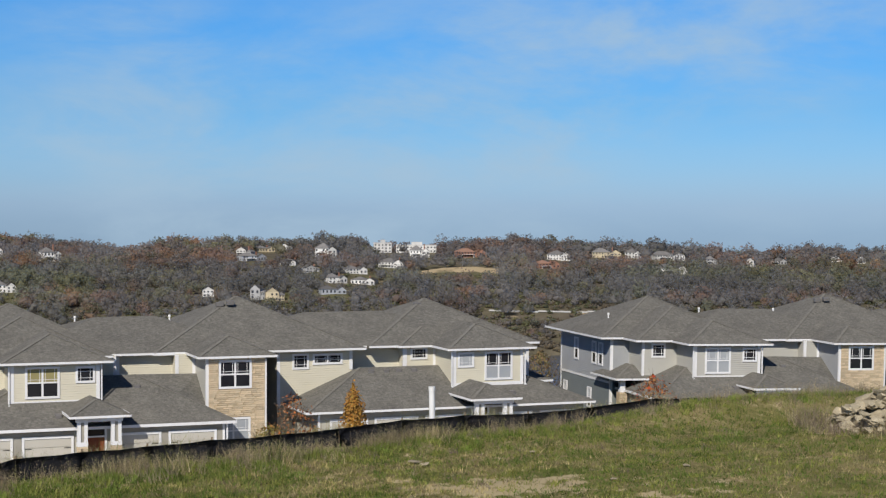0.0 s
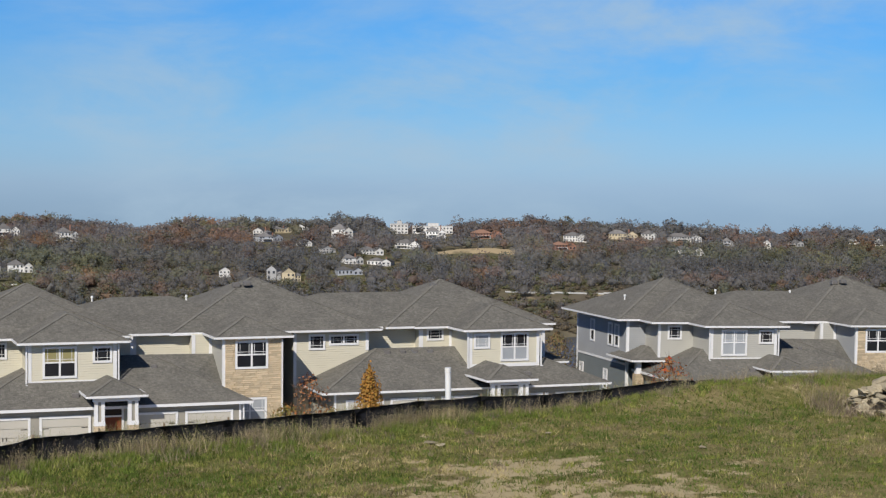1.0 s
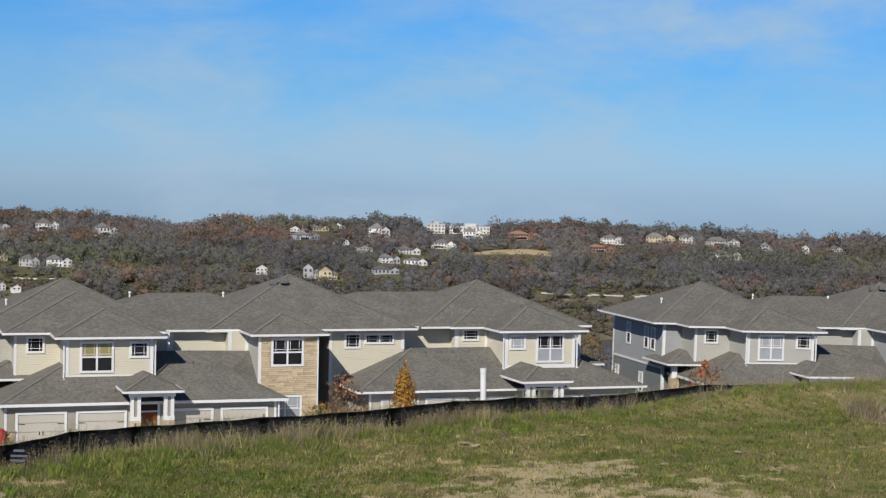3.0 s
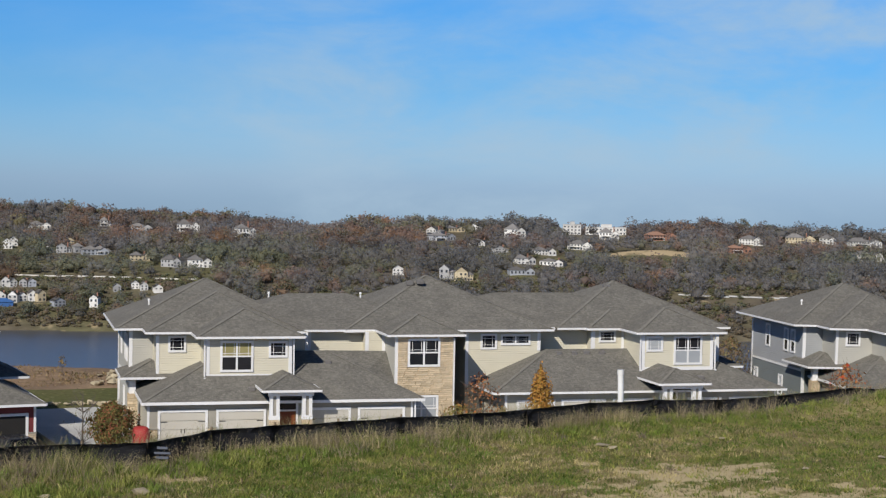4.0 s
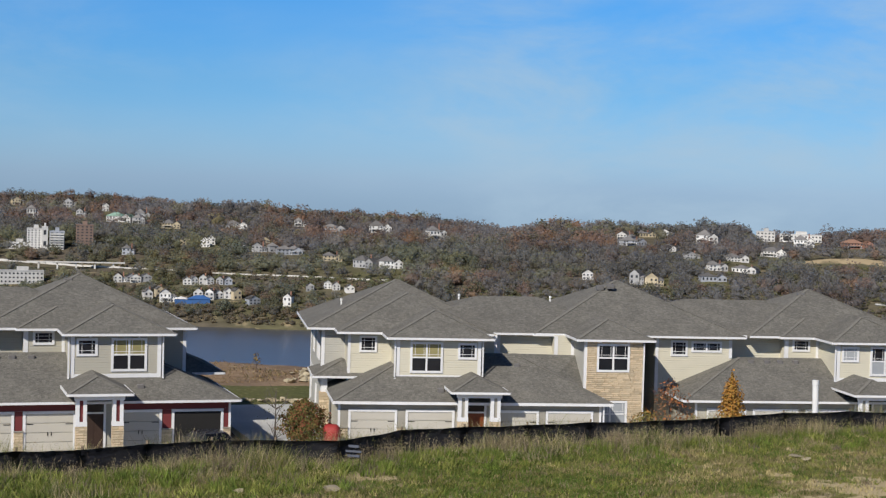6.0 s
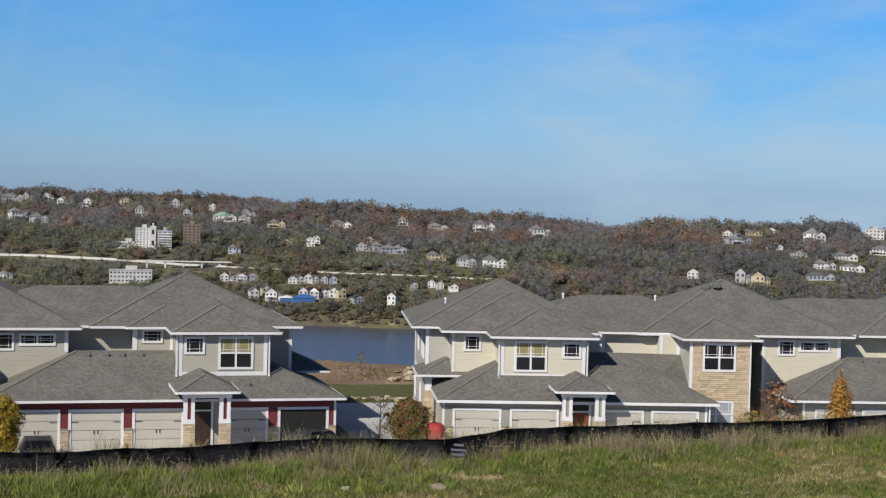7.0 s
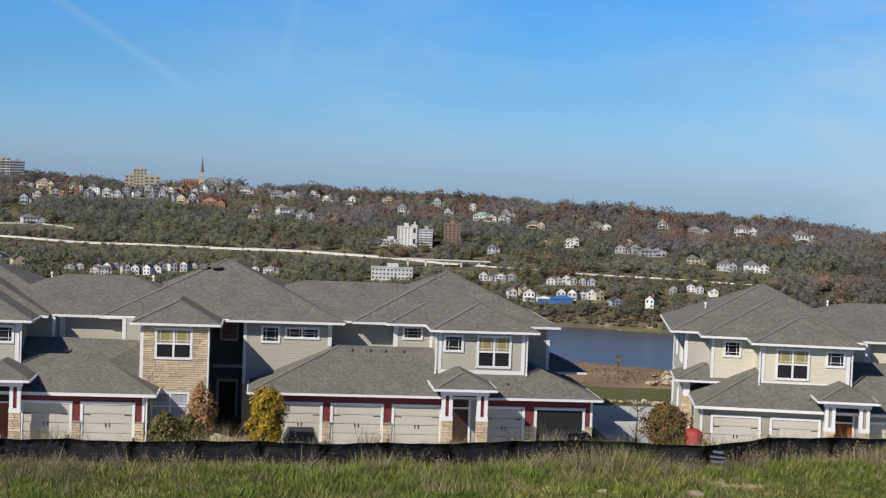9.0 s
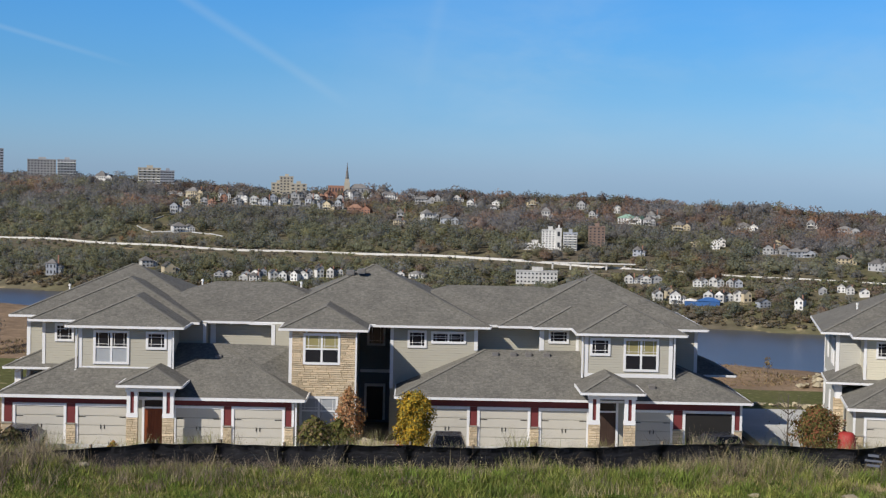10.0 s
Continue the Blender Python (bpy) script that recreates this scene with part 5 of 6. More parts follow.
def seed_heads():
    """Airy dry weeds along the fence: thin stems that carry fuzzy tan heads, thick in some stretches and open in others."""
    rng = np.random.default_rng(29)
    reach = ([-17, -11, -8, -3, 0, 14, 16, 22, 24, 36, 38, 49], [0.8, 0.6, 0.3, 0.45, 0.9, 1.0, 0.35, 1.0, 0.42, 0.42, 1.0, 1.0])
    tones = np.array([(0.40, 0.33, 0.205), (0.31, 0.25, 0.17), (0.22, 0.175, 0.135), (0.48, 0.405, 0.25), (0.30, 0.29, 0.11)])
    n = 3400
    az = rng.uniform(-17, 49, n)
    patch = 0.55 + 0.45 * np.sin(az * 2.1 + 0.6) * np.sin(az * 0.83 + 2.0)
    keep = rng.uniform(0, 1, n) < np.interp(az, *reach) * patch
    az = az[keep]
    n = len(az)
    df = np.interp(az, FENCE_AZ, FENCE_D)
    back = rng.uniform(0, 1, n) < 0.13
    d = df + np.where(back, rng.uniform(0.2, 2.2, n), -0.12 - np.abs(rng.normal(0, 0.55, n)))
    tall = rng.uniform(0.18, 0.52, n) * np.where(back, 1.4, 1.0) * np.where(az > 37, 0.75, 1.0) * np.where((az > 24) & (az < 37), 0.75, 1.0)
    mix = np.where(az > 36, 2, rng.choice(5, n, p=[0.30, 0.26, 0.14, 0.16, 0.14]))
    tone = tones[mix] * rng.uniform(0.75, 1.2, (n, 1))
    stems = 7
    own = np.repeat(np.arange(n), stems)
    sa = az[own] + np.degrees(rng.normal(0, 0.09, len(own)) / df[own])
    sd = d[own] + rng.normal(0, 0.08, len(own))
    sh = tall[own] * rng.uniform(0.55, 1.1, len(own))
    co, f, t = blades(3, sa, sd, sh, 0.012, tone[own] * 0.85, rng, 0.3)
    # fuzz: small flakes round the upper half of every stem
    k = 9
    who = np.repeat(np.arange(len(own)), k)
    u = rng.uniform(0.25, 1.05, len(who))
    tip, foot = co[2::3][who], (co[0::3] + co[1::3])[who] / 2
    centre = foot + (tip - foot) * u[:, None] + rng.normal(0, 0.03, (len(who), 3))
    qc, qf = quads(centre, rng.uniform(0.010, 0.026, len(who)), rng, rng.normal(size=(len(who), 3)))
    tri = np.vstack([qf[:, [0, 1, 2]], qf[:, [0, 2, 3]]]) + len(co)
    tt = np.repeat(tone[own][who] * rng.uniform(0.75, 1.3, (len(who), 1)), 4, 0)
    ob = new("seed_heads", from_arrays("seed_heads", np.vstack([co, qc]), np.vstack([f, tri]), [M_BLADE], np.vstack([t, tt])))
    tagged(ob, "dry tan weeds with fuzzy seed heads along the fence", "weeds", kind="stuff")


def weeds():
    """Tall dry weeds in clumps along both sides of the fence and on the slope behind it."""
    rng = np.random.default_rng(22)
    A, D, H, T = [], [], [], []
    tints = np.array([(0.44, 0.37, 0.21), (0.31, 0.255, 0.17), (0.20, 0.155, 0.125), (0.15, 0.19, 0.05), (0.25, 0.26, 0.08)])
    for k in range(4300):
        az = rng.uniform(-17, 49)
        df = float(np.interp(az, FENCE_AZ, FENCE_D))
        side = rng.uniform()
        off = -abs(rng.normal(0.15, 0.75)) if side < 0.62 else rng.uniform(0.15, 4.5)
        thick = 0.5 + 0.5 * math.sin(az * 1.7 + 1) * math.sin(az * 0.61)
        if rng.uniform() > 0.35 + 0.65 * thick:
            continue
        if side < 0.62 and rng.uniform() < 0.45:
            continue
        if az < -10 and side < 0.62:
            off *= 1.6
        m = int(rng.integers(20, 58))
        spread = rng.uniform(0.06, 0.22)
        d = df + off + rng.normal(0, spread, m)
        A.append(az + np.degrees(rng.normal(0, spread, m) / df))
        D.append(d)
        base = rng.uniform(0.10, 0.36) * (1.7 if off > 0 else 0.5) * (0.7 + 0.6 * thick)
        H.append(base * rng.uniform(0.45, 1.2, m))
        c = tints[rng.choice(5, p=[0.22, 0.14, 0.10, 0.28, 0.26])]
        T.append(c * rng.uniform(0.7, 1.3, (m, 1)))
    # mounds of dry growth at the terrace's ends and tufts in the open
    for az0, d0, sa, sd, n, hh in ((46.4, 32.4, 1.0, 0.9, 120, 0.42), (-12.7, 46.3, 0.35, 0.35, 26, 0.6), (-13.3, 45.2, 0.5, 0.3, 24, 0.35), (-16.0, 44.8, 1.2, 0.3, 50, 0.45), (26.0, 30.8, 0.5, 0.4, 20, 0.3), (39.5, 31.6, 2.2, 0.5, 60, 0.26), (19.6, 33.6, 0.9, 0.28, 44, 0.52), (22.6, 33.2, 0.7, 0.3, 20, 0.36), (6.4, 38.0, 0.8, 0.25, 30, 0.46), (10.6, 36.5, 1.2, 0.25, 40, 0.42), (0.8, 41.6, 0.8, 0.25, 22, 0.42), (28.2, 32.3, 0.5, 0.25, 14, 0.42)):
        for k in range(n):
            az, dd = az0 + rng.normal(0, sa), d0 + rng.normal(0, sd)
            m = 26
            A.append(az + np.degrees(rng.normal(0, 0.12, m) / dd))
            D.append(dd + rng.normal(0, 0.12, m))
            H.append(hh * rng.uniform(0.4, 1.15, m))
            T.append(tints[rng.choice(5, p=[0.42, 0.12, 0.02, 0.14, 0.30] if 0 < az0 < 30 else [0.14, 0.24, 0.40, 0.11, 0.11])] * rng.uniform(0.7, 1.3, (m, 1)))
    # single tall stalks with pale heads
    for k in range(520):
        az = rng.uniform(-12, 49)
        if rng.uniform() > 0.3 + 0.7 * math.sin(az * 0.9) ** 2:
            continue
        df = float(np.interp(az, FENCE_AZ, FENCE_D))
        m = int(rng.integers(3, 9))
        A.append(az + np.degrees(rng.normal(0, 0.1, m) / df))
        D.append(df + rng.choice([-0.4, 0.8, 0.9, 1.3]) + rng.normal(0, 0.3, m))
        H.append(rng.uniform(0.3, 0.58) * rng.uniform(0.7, 1.2, m))
        T.append(np.array((0.42, 0.35, 0.22)) * rng.uniform(0.6, 1.3, (m, 1)))
    # leafy green clumps and grey-brown seed heads on the near side
    for k in range(1500):
        az = rng.uniform(-17, 49)
        df = float(np.interp(az, FENCE_AZ, FENCE_D))
        dd = df - abs(rng.normal(0.3, 0.8)) - 0.1
        if rng.uniform() > 0.35 + 0.65 * math.sin(az * 2.3) ** 2:
            continue
        m = 44
        A.append(az + np.degrees(rng.normal(0, 0.13, m) / dd))
        D.append(dd + rng.normal(0, 0.13, m))
        H.append(rng.uniform(0.08, 0.22) * rng.uniform(0.3, 1.2, m))
        c = np.array(((0.17, 0.23, 0.045), (0.24, 0.27, 0.07), (0.13, 0.17, 0.045), (0.30, 0.25, 0.15), (0.22, 0.18, 0.14)))[rng.choice(5, p=[0.3, 0.22, 0.18, 0.15, 0.15])]
        T.append(c * rng.uniform(0.7, 1.3, (m, 1)))
    for k in range(700):
        az = rng.uniform(-17, 49)
        df = float(np.interp(az, FENCE_AZ, FENCE_D))
        dd = rng.uniform(27, df - 1)
        m = 18
        A.append(az + np.degrees(rng.normal(0, 0.09, m) / dd))
        D.append(dd + rng.normal(0, 0.09, m))
        H.append(rng.uniform(0.06, 0.15) * rng.uniform(0.5, 1.2, m))
        T.append(tints[rng.choice(5, p=[0.15, 0.15, 0.1, 0.3, 0.3])] * rng.uniform(0.7, 1.3, (m, 1)))
    az, d, hh, t = np.concatenate(A), np.concatenate(D), np.concatenate(H), np.concatenate(T)
    co, f, tt = blades(3, az, d, hh, 0.015, t, rng, 0.85)
    ob = new("weeds", from_arrays("weeds", co, f, [M_BLADE], tt))
    tagged(ob, "tall dry weeds and tufts along the fence", "weeds", kind="stuff")


def bluff_scrub():
    """Dry brush on the rough edge behind the row and low growth by the driveways."""
    rng = np.random.default_rng(23)
    n = 26000
    az, d = rng.uniform(-20, 52, n), 131 + rng.gamma(2.0, 4.0, n)
    x, y = -d * np.sin(np.radians(az)), d * np.cos(np.radians(az))
    tints = np.array([(0.30, 0.20, 0.10), (0.22, 0.15, 0.09), (0.36, 0.27, 0.14), (0.15, 0.13, 0.06)])
    t = tints[rng.integers(0, 4, n)] * rng.uniform(0.7, 1.3, (n, 1))
    hgt = 0.24 * rng.uniform(0.3, 1.5, n) * (0.6 + 0.5 * bumps(x, y, 6.0))
    co, f, tt = blades(3, az, d, np.clip(hgt, 0.06, 2), 0.1, t, rng, 1.5)
    ob = new("brush", from_arrays("brush", co, f, [M_BLADE], tt))
    tagged(ob, "dry brown brush on the bluff's edge", "brush", kind="stuff")


turf()
weeds()
leafy_clumps()
seed_heads()
bluff_scrub()


# ---- cars and bins ----
def car(matrix, label):
    """A parked saloon seen end-on: length along y."""
    root = thing("car", matrix, label, "car")
    prof = [(-2.2, 0.35), (-2.25, 0.75), (-1.5, 0.95), (-0.75, 1.42), (0.7, 1.45), (1.6, 1.0), (2.2, 0.92), (2.25, 0.4)]
    bm = bmesh.new()
    rings = []
    for s, k in ((-0.9, 1), (0.9, 1)):
        rings.append([bm.verts.new((s * (1.0 if z < 1.1 else 0.78), y, z)) for y, z in prof])
    for i in range(len(prof) - 1):
        bm.faces.new((rings[0][i], rings[0][i + 1], rings[1][i + 1], rings[1][i]))
    bm.faces.new(rings[0])
    bm.faces.new(rings[1][::-1])
    bm.faces.new((rings[0][0], rings[1][0], rings[1][-1], rings[0][-1]))
    bmesh.ops.recalc_face_normals(bm, faces=bm.faces)
    bmesh.ops.bevel(bm, geom=bm.edges[:], offset=0.08, segments=2, affect="EDGES", profile=0.6)
    part("body", bm, M_CARPAINT, root)
    for y0, z0, y1, z1 in ((-1.44, 1.0, -0.82, 1.37), (0.76, 1.40, 1.52, 1.06)):
        g = bmesh.new()
        n = 0.02
        vs = [g.verts.new(p) for p in ((-0.72, y0, z0 + n), (0.72, y0, z0 + n), (0.62, y1, z1 + n), (-0.62, y1, z1 + n))]
        g.faces.new(vs)
        bmesh.ops.solidify(g, geom=g.faces[:], thickness=0.015)
        part("windscreen", g, M_GLASS, root)
    for sx in (-0.82, 0.82):
        for y in (-1.4, 1.4):
            g = bmesh.new()
            bmesh.ops.create_cone(g, cap_ends=True, segments=18, radius1=0.33, radius2=0.33, depth=0.22, matrix=pose(sx, y, 0.33, 0, 90, 0))
            part("wheel", g, M_TYRE, root)
        for y in (-2.26, 2.25):
            part("lamp", boxes((sx * 0.8 - 0.16, sx * 0.8 + 0.16, y - 0.03, y + 0.03, 0.66, 0.8), bevel=0.02), M_GREYPLASTIC, root)
    return root


car(POSE_A @ pose(21.3, -5.2, 0.03), "dark parked car before a garage")
car(POSE_A @ pose(-1.9, -5.6, 0.03), "dark parked car before a garage")
car(POSE_A @ pose(36.6, -3.6, 0.03, 0, 0, 12), "dark car by an open garage")


def bin_thing(matrix, mat, label, s):
    root = thing("wheeled_bin", matrix, label, "bin")
    bm = boxes((-0.3, 0.3, -0.33, 0.33, 0.06, 0.95), bevel=0.04)
    for v in bm.verts:
        k = 0.82 + 0.18 * v.co.z / 0.95
        v.co.x *= k
        v.co.y *= k
    part("tub", bm, mat, root)
    part("lid", boxes((-0.33, 0.33, -0.37, 0.36, 0.95, 1.03), bevel=0.03), mat, root)
    for sx in (-0.24, 0.24):
        g = bmesh.new()
        bmesh.ops.create_cone(g, cap_ends=True, segments=14, radius1=0.12, radius2=0.12, depth=0.06, matrix=pose(sx, 0.28, 0.12, 0, 90, 0))
        part("wheel", g, M_TYRE, root)
    root.scale = (s, s, s)


for az, d, mat, lab, s in ((16.85, 98.6, M_GREYPLASTIC, "grey wheeled bin beside a block", 1.0), (32.35, 89.5, M_RED, "red bin in a front bed", 0.9)):
    x, y = polar(az, d)
    bin_thing(pose(x, y, float(height(x, y)), 0, 0, 20), mat, lab, s)


# ---- the far bank: houses ----
PANE = bpy.data.meshes.new("pane")
PANE_BM = boxes((-0.5, 0.5, -0.5, 0.5, -0.5, 0.5))
PANE_BM.to_mesh(PANE)
PANE_BM.free()
PANE.materials.append(M_FARGLASS)
KINDS = {"w": (M_FARWHITE, M_FARROOF, "white"), "g": (M_FARGREY, M_FARROOF, "grey"), "t": (M_FARTAN, M_FARROOF, "cream"), "l": (M_FARBLUE, M_FARROOF, "blue-grey"),
         "b": (M_FARBRICK, M_FARCLAY, "brick"), "n": (M_FARWHITE, M_FARGREEN, "green-roofed white")}
CLEAR = []


def face_window(parent, x, y, z, w, h):
    o = new("window", PANE)
    o.parent = parent
    o.matrix_basis = Matrix.Translation((x, y, z)) @ Matrix.Diagonal((w, 0.12, h, 1))


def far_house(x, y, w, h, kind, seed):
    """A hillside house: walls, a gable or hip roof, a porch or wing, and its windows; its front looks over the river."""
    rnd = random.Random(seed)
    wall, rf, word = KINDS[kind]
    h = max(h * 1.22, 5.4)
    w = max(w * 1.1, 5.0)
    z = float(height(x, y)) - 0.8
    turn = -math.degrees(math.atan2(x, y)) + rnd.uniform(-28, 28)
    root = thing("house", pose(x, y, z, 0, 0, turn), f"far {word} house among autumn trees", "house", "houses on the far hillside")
    d = min(max(w * 0.75, 6.0), 11.0)
    if w > 13:
        blocks = [(-w / 2, w * 0.12, 0.0, d, 0.62 * h, "hip"), (w * 0.12, w / 2, -1.5, d - 1, 0.5 * h, "gable")]
    elif w > 8:
        blocks = [(-w / 2, w * 0.2, 0.0, d, 0.64 * h, "gable" if rnd.random() < 0.6 else "hip"), (w * 0.2, w / 2, 1.0, d, 0.45 * h, "hip")]
    else:
        blocks = [(-w / 2, w / 2, 0.0, d, 0.68 * h, "gable")]
    for x0, x1, y0, y1, hh, form in blocks:
        part("wall", boxes((x0, x1, y0, y1, -2.0, hh + 0.8)), wall, root)
        ww = x1 - x0
        rise = min(0.38 * h, 0.42 * ww)
        if form == "hip":
            bm, _, _ = hip_mesh(x0 - 0.4, x1 + 0.4, y0 - 0.4, y1 + 0.4, hh + 0.8, rise / (min(ww, y1 - y0) / 2 + 0.4), 0.2)
            part("roof", bm, rf, root)
        else:
            bm = bmesh.new()
            c, e = (x0 + x1) / 2, 0.35
            zz = hh + 0.8
            a = [bm.verts.new(p) for p in ((x0 - e, y0 - e, zz - 0.1), (c, y0 - e, zz + rise), (x1 + e, y0 - e, zz - 0.1), (x0 - e, y1 + e, zz - 0.1), (c, y1 + e, zz + rise), (x1 + e, y1 + e, zz - 0.1))]
            bm.faces.new((a[0], a[1], a[4], a[3]))
            bm.faces.new((a[1], a[2], a[5], a[4]))
            bmesh.ops.solidify(bm, geom=bm.faces[:], thickness=0.2)
            part("roof", bm, rf, root)
            for gy in (y0, y1):
                g = bmesh.new()
                g.faces.new([g.verts.new(p) for p in ((x0, gy, zz), (x1, gy, zz), (c, gy, zz + rise * 0.9))])
                part("gable", g, wall, root)
        rows = 2 if hh > 3.6 else 1
        n = max(2, int(ww / 2.4))
        for r in range(rows):
            for k in range(n):
                if rnd.random() < 0.9:
                    face_window(root, x0 + (k + 0.5) * ww / n, y0 - 0.03, 0.8 + (r + 0.52) * hh / rows, ww / n * 0.42, hh / rows * 0.5)
    if rnd.random() < 0.45 and w > 6:
        part("balcony", boxes((-w * 0.4, w * 0.05, -2.0, 0.0, 0.8 + h * 0.3, 1.0 + h * 0.3), (-w * 0.4, -w * 0.37, -2.0, -1.85, -2, 0.8 + h * 0.3), (w * 0.02, w * 0.05, -2.0, -1.85, -2, 0.8 + h * 0.3)), M_FARWHITE, root)
    if rnd.random() < 0.5:
        part("chimney", boxes((w * 0.2, w * 0.2 + 0.8, d * 0.5, d * 0.5 + 0.8, h * 0.5, h * 1.08 + 0.8)), M_FARBRICK, root)
    CLEAR.append((x, y, w, z + 0.8, h))


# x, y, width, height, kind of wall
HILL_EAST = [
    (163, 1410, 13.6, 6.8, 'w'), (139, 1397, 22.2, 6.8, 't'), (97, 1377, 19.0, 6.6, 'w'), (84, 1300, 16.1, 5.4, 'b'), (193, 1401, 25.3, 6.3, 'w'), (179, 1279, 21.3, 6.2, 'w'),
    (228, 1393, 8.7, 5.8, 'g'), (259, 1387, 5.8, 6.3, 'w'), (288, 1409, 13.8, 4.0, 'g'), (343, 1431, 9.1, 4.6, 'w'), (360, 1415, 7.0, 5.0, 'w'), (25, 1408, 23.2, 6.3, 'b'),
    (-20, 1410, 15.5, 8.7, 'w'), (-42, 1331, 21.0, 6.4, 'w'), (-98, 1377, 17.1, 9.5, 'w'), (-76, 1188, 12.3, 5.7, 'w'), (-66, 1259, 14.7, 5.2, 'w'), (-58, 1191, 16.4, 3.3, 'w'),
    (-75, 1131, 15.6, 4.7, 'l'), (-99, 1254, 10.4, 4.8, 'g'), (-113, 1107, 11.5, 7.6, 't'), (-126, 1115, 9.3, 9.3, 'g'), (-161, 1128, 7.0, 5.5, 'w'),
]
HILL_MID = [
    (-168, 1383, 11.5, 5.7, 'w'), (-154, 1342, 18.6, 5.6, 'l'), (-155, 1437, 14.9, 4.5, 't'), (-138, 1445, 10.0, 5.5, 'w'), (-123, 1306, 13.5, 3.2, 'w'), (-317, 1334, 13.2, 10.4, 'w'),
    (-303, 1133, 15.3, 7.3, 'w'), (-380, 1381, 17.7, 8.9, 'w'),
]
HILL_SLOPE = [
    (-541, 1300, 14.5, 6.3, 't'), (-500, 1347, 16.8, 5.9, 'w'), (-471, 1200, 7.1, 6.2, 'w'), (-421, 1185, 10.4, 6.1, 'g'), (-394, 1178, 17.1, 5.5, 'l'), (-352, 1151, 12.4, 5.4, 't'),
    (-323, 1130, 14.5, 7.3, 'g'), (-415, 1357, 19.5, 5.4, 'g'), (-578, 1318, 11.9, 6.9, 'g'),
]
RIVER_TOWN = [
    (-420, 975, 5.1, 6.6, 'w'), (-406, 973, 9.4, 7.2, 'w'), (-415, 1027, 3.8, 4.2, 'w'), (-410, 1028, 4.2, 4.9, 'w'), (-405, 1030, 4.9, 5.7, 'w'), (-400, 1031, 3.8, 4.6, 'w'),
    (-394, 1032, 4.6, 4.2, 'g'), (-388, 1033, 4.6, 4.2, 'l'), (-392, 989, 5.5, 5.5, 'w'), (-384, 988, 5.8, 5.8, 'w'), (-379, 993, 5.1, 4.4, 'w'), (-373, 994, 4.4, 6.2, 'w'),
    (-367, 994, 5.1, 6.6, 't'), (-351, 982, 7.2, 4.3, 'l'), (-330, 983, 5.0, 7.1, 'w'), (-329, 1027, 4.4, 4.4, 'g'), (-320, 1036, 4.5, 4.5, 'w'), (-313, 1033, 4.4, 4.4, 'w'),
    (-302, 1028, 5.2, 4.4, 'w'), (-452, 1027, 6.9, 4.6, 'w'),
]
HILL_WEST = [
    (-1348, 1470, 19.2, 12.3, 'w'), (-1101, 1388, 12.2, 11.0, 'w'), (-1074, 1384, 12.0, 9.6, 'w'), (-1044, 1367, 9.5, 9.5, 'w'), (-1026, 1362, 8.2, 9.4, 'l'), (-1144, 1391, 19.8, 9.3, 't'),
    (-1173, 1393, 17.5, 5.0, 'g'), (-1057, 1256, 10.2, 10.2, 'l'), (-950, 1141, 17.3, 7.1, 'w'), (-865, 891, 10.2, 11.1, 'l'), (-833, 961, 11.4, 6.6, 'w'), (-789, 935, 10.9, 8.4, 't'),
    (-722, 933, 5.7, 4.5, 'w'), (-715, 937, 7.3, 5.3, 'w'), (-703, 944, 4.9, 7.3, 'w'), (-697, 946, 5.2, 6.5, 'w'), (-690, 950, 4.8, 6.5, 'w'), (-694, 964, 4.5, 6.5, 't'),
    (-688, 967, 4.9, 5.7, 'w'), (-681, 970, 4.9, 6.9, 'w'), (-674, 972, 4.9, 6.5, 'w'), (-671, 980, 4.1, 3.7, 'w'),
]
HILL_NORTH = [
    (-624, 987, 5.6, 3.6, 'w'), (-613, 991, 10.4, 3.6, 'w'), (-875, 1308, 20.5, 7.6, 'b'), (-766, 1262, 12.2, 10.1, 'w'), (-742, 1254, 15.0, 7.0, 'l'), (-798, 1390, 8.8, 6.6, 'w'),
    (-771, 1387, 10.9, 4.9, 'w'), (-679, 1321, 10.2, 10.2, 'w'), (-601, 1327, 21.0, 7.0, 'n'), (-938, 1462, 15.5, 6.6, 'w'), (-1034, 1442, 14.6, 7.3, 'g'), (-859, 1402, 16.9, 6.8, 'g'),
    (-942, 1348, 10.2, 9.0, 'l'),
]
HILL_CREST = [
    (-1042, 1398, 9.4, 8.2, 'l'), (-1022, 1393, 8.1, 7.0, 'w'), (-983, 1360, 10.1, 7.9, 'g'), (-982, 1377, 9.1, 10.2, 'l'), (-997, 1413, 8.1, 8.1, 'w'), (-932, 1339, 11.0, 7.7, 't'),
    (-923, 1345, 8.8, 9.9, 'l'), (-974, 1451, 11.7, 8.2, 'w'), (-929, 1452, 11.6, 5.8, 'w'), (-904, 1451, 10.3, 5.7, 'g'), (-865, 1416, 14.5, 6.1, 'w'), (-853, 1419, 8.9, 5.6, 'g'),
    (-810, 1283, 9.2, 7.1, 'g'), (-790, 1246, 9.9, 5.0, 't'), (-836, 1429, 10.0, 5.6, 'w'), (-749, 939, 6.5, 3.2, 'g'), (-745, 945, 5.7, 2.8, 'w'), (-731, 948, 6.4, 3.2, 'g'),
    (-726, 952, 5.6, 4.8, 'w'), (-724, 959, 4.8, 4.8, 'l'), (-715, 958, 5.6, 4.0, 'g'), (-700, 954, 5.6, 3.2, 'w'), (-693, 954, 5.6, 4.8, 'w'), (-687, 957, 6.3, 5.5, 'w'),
]
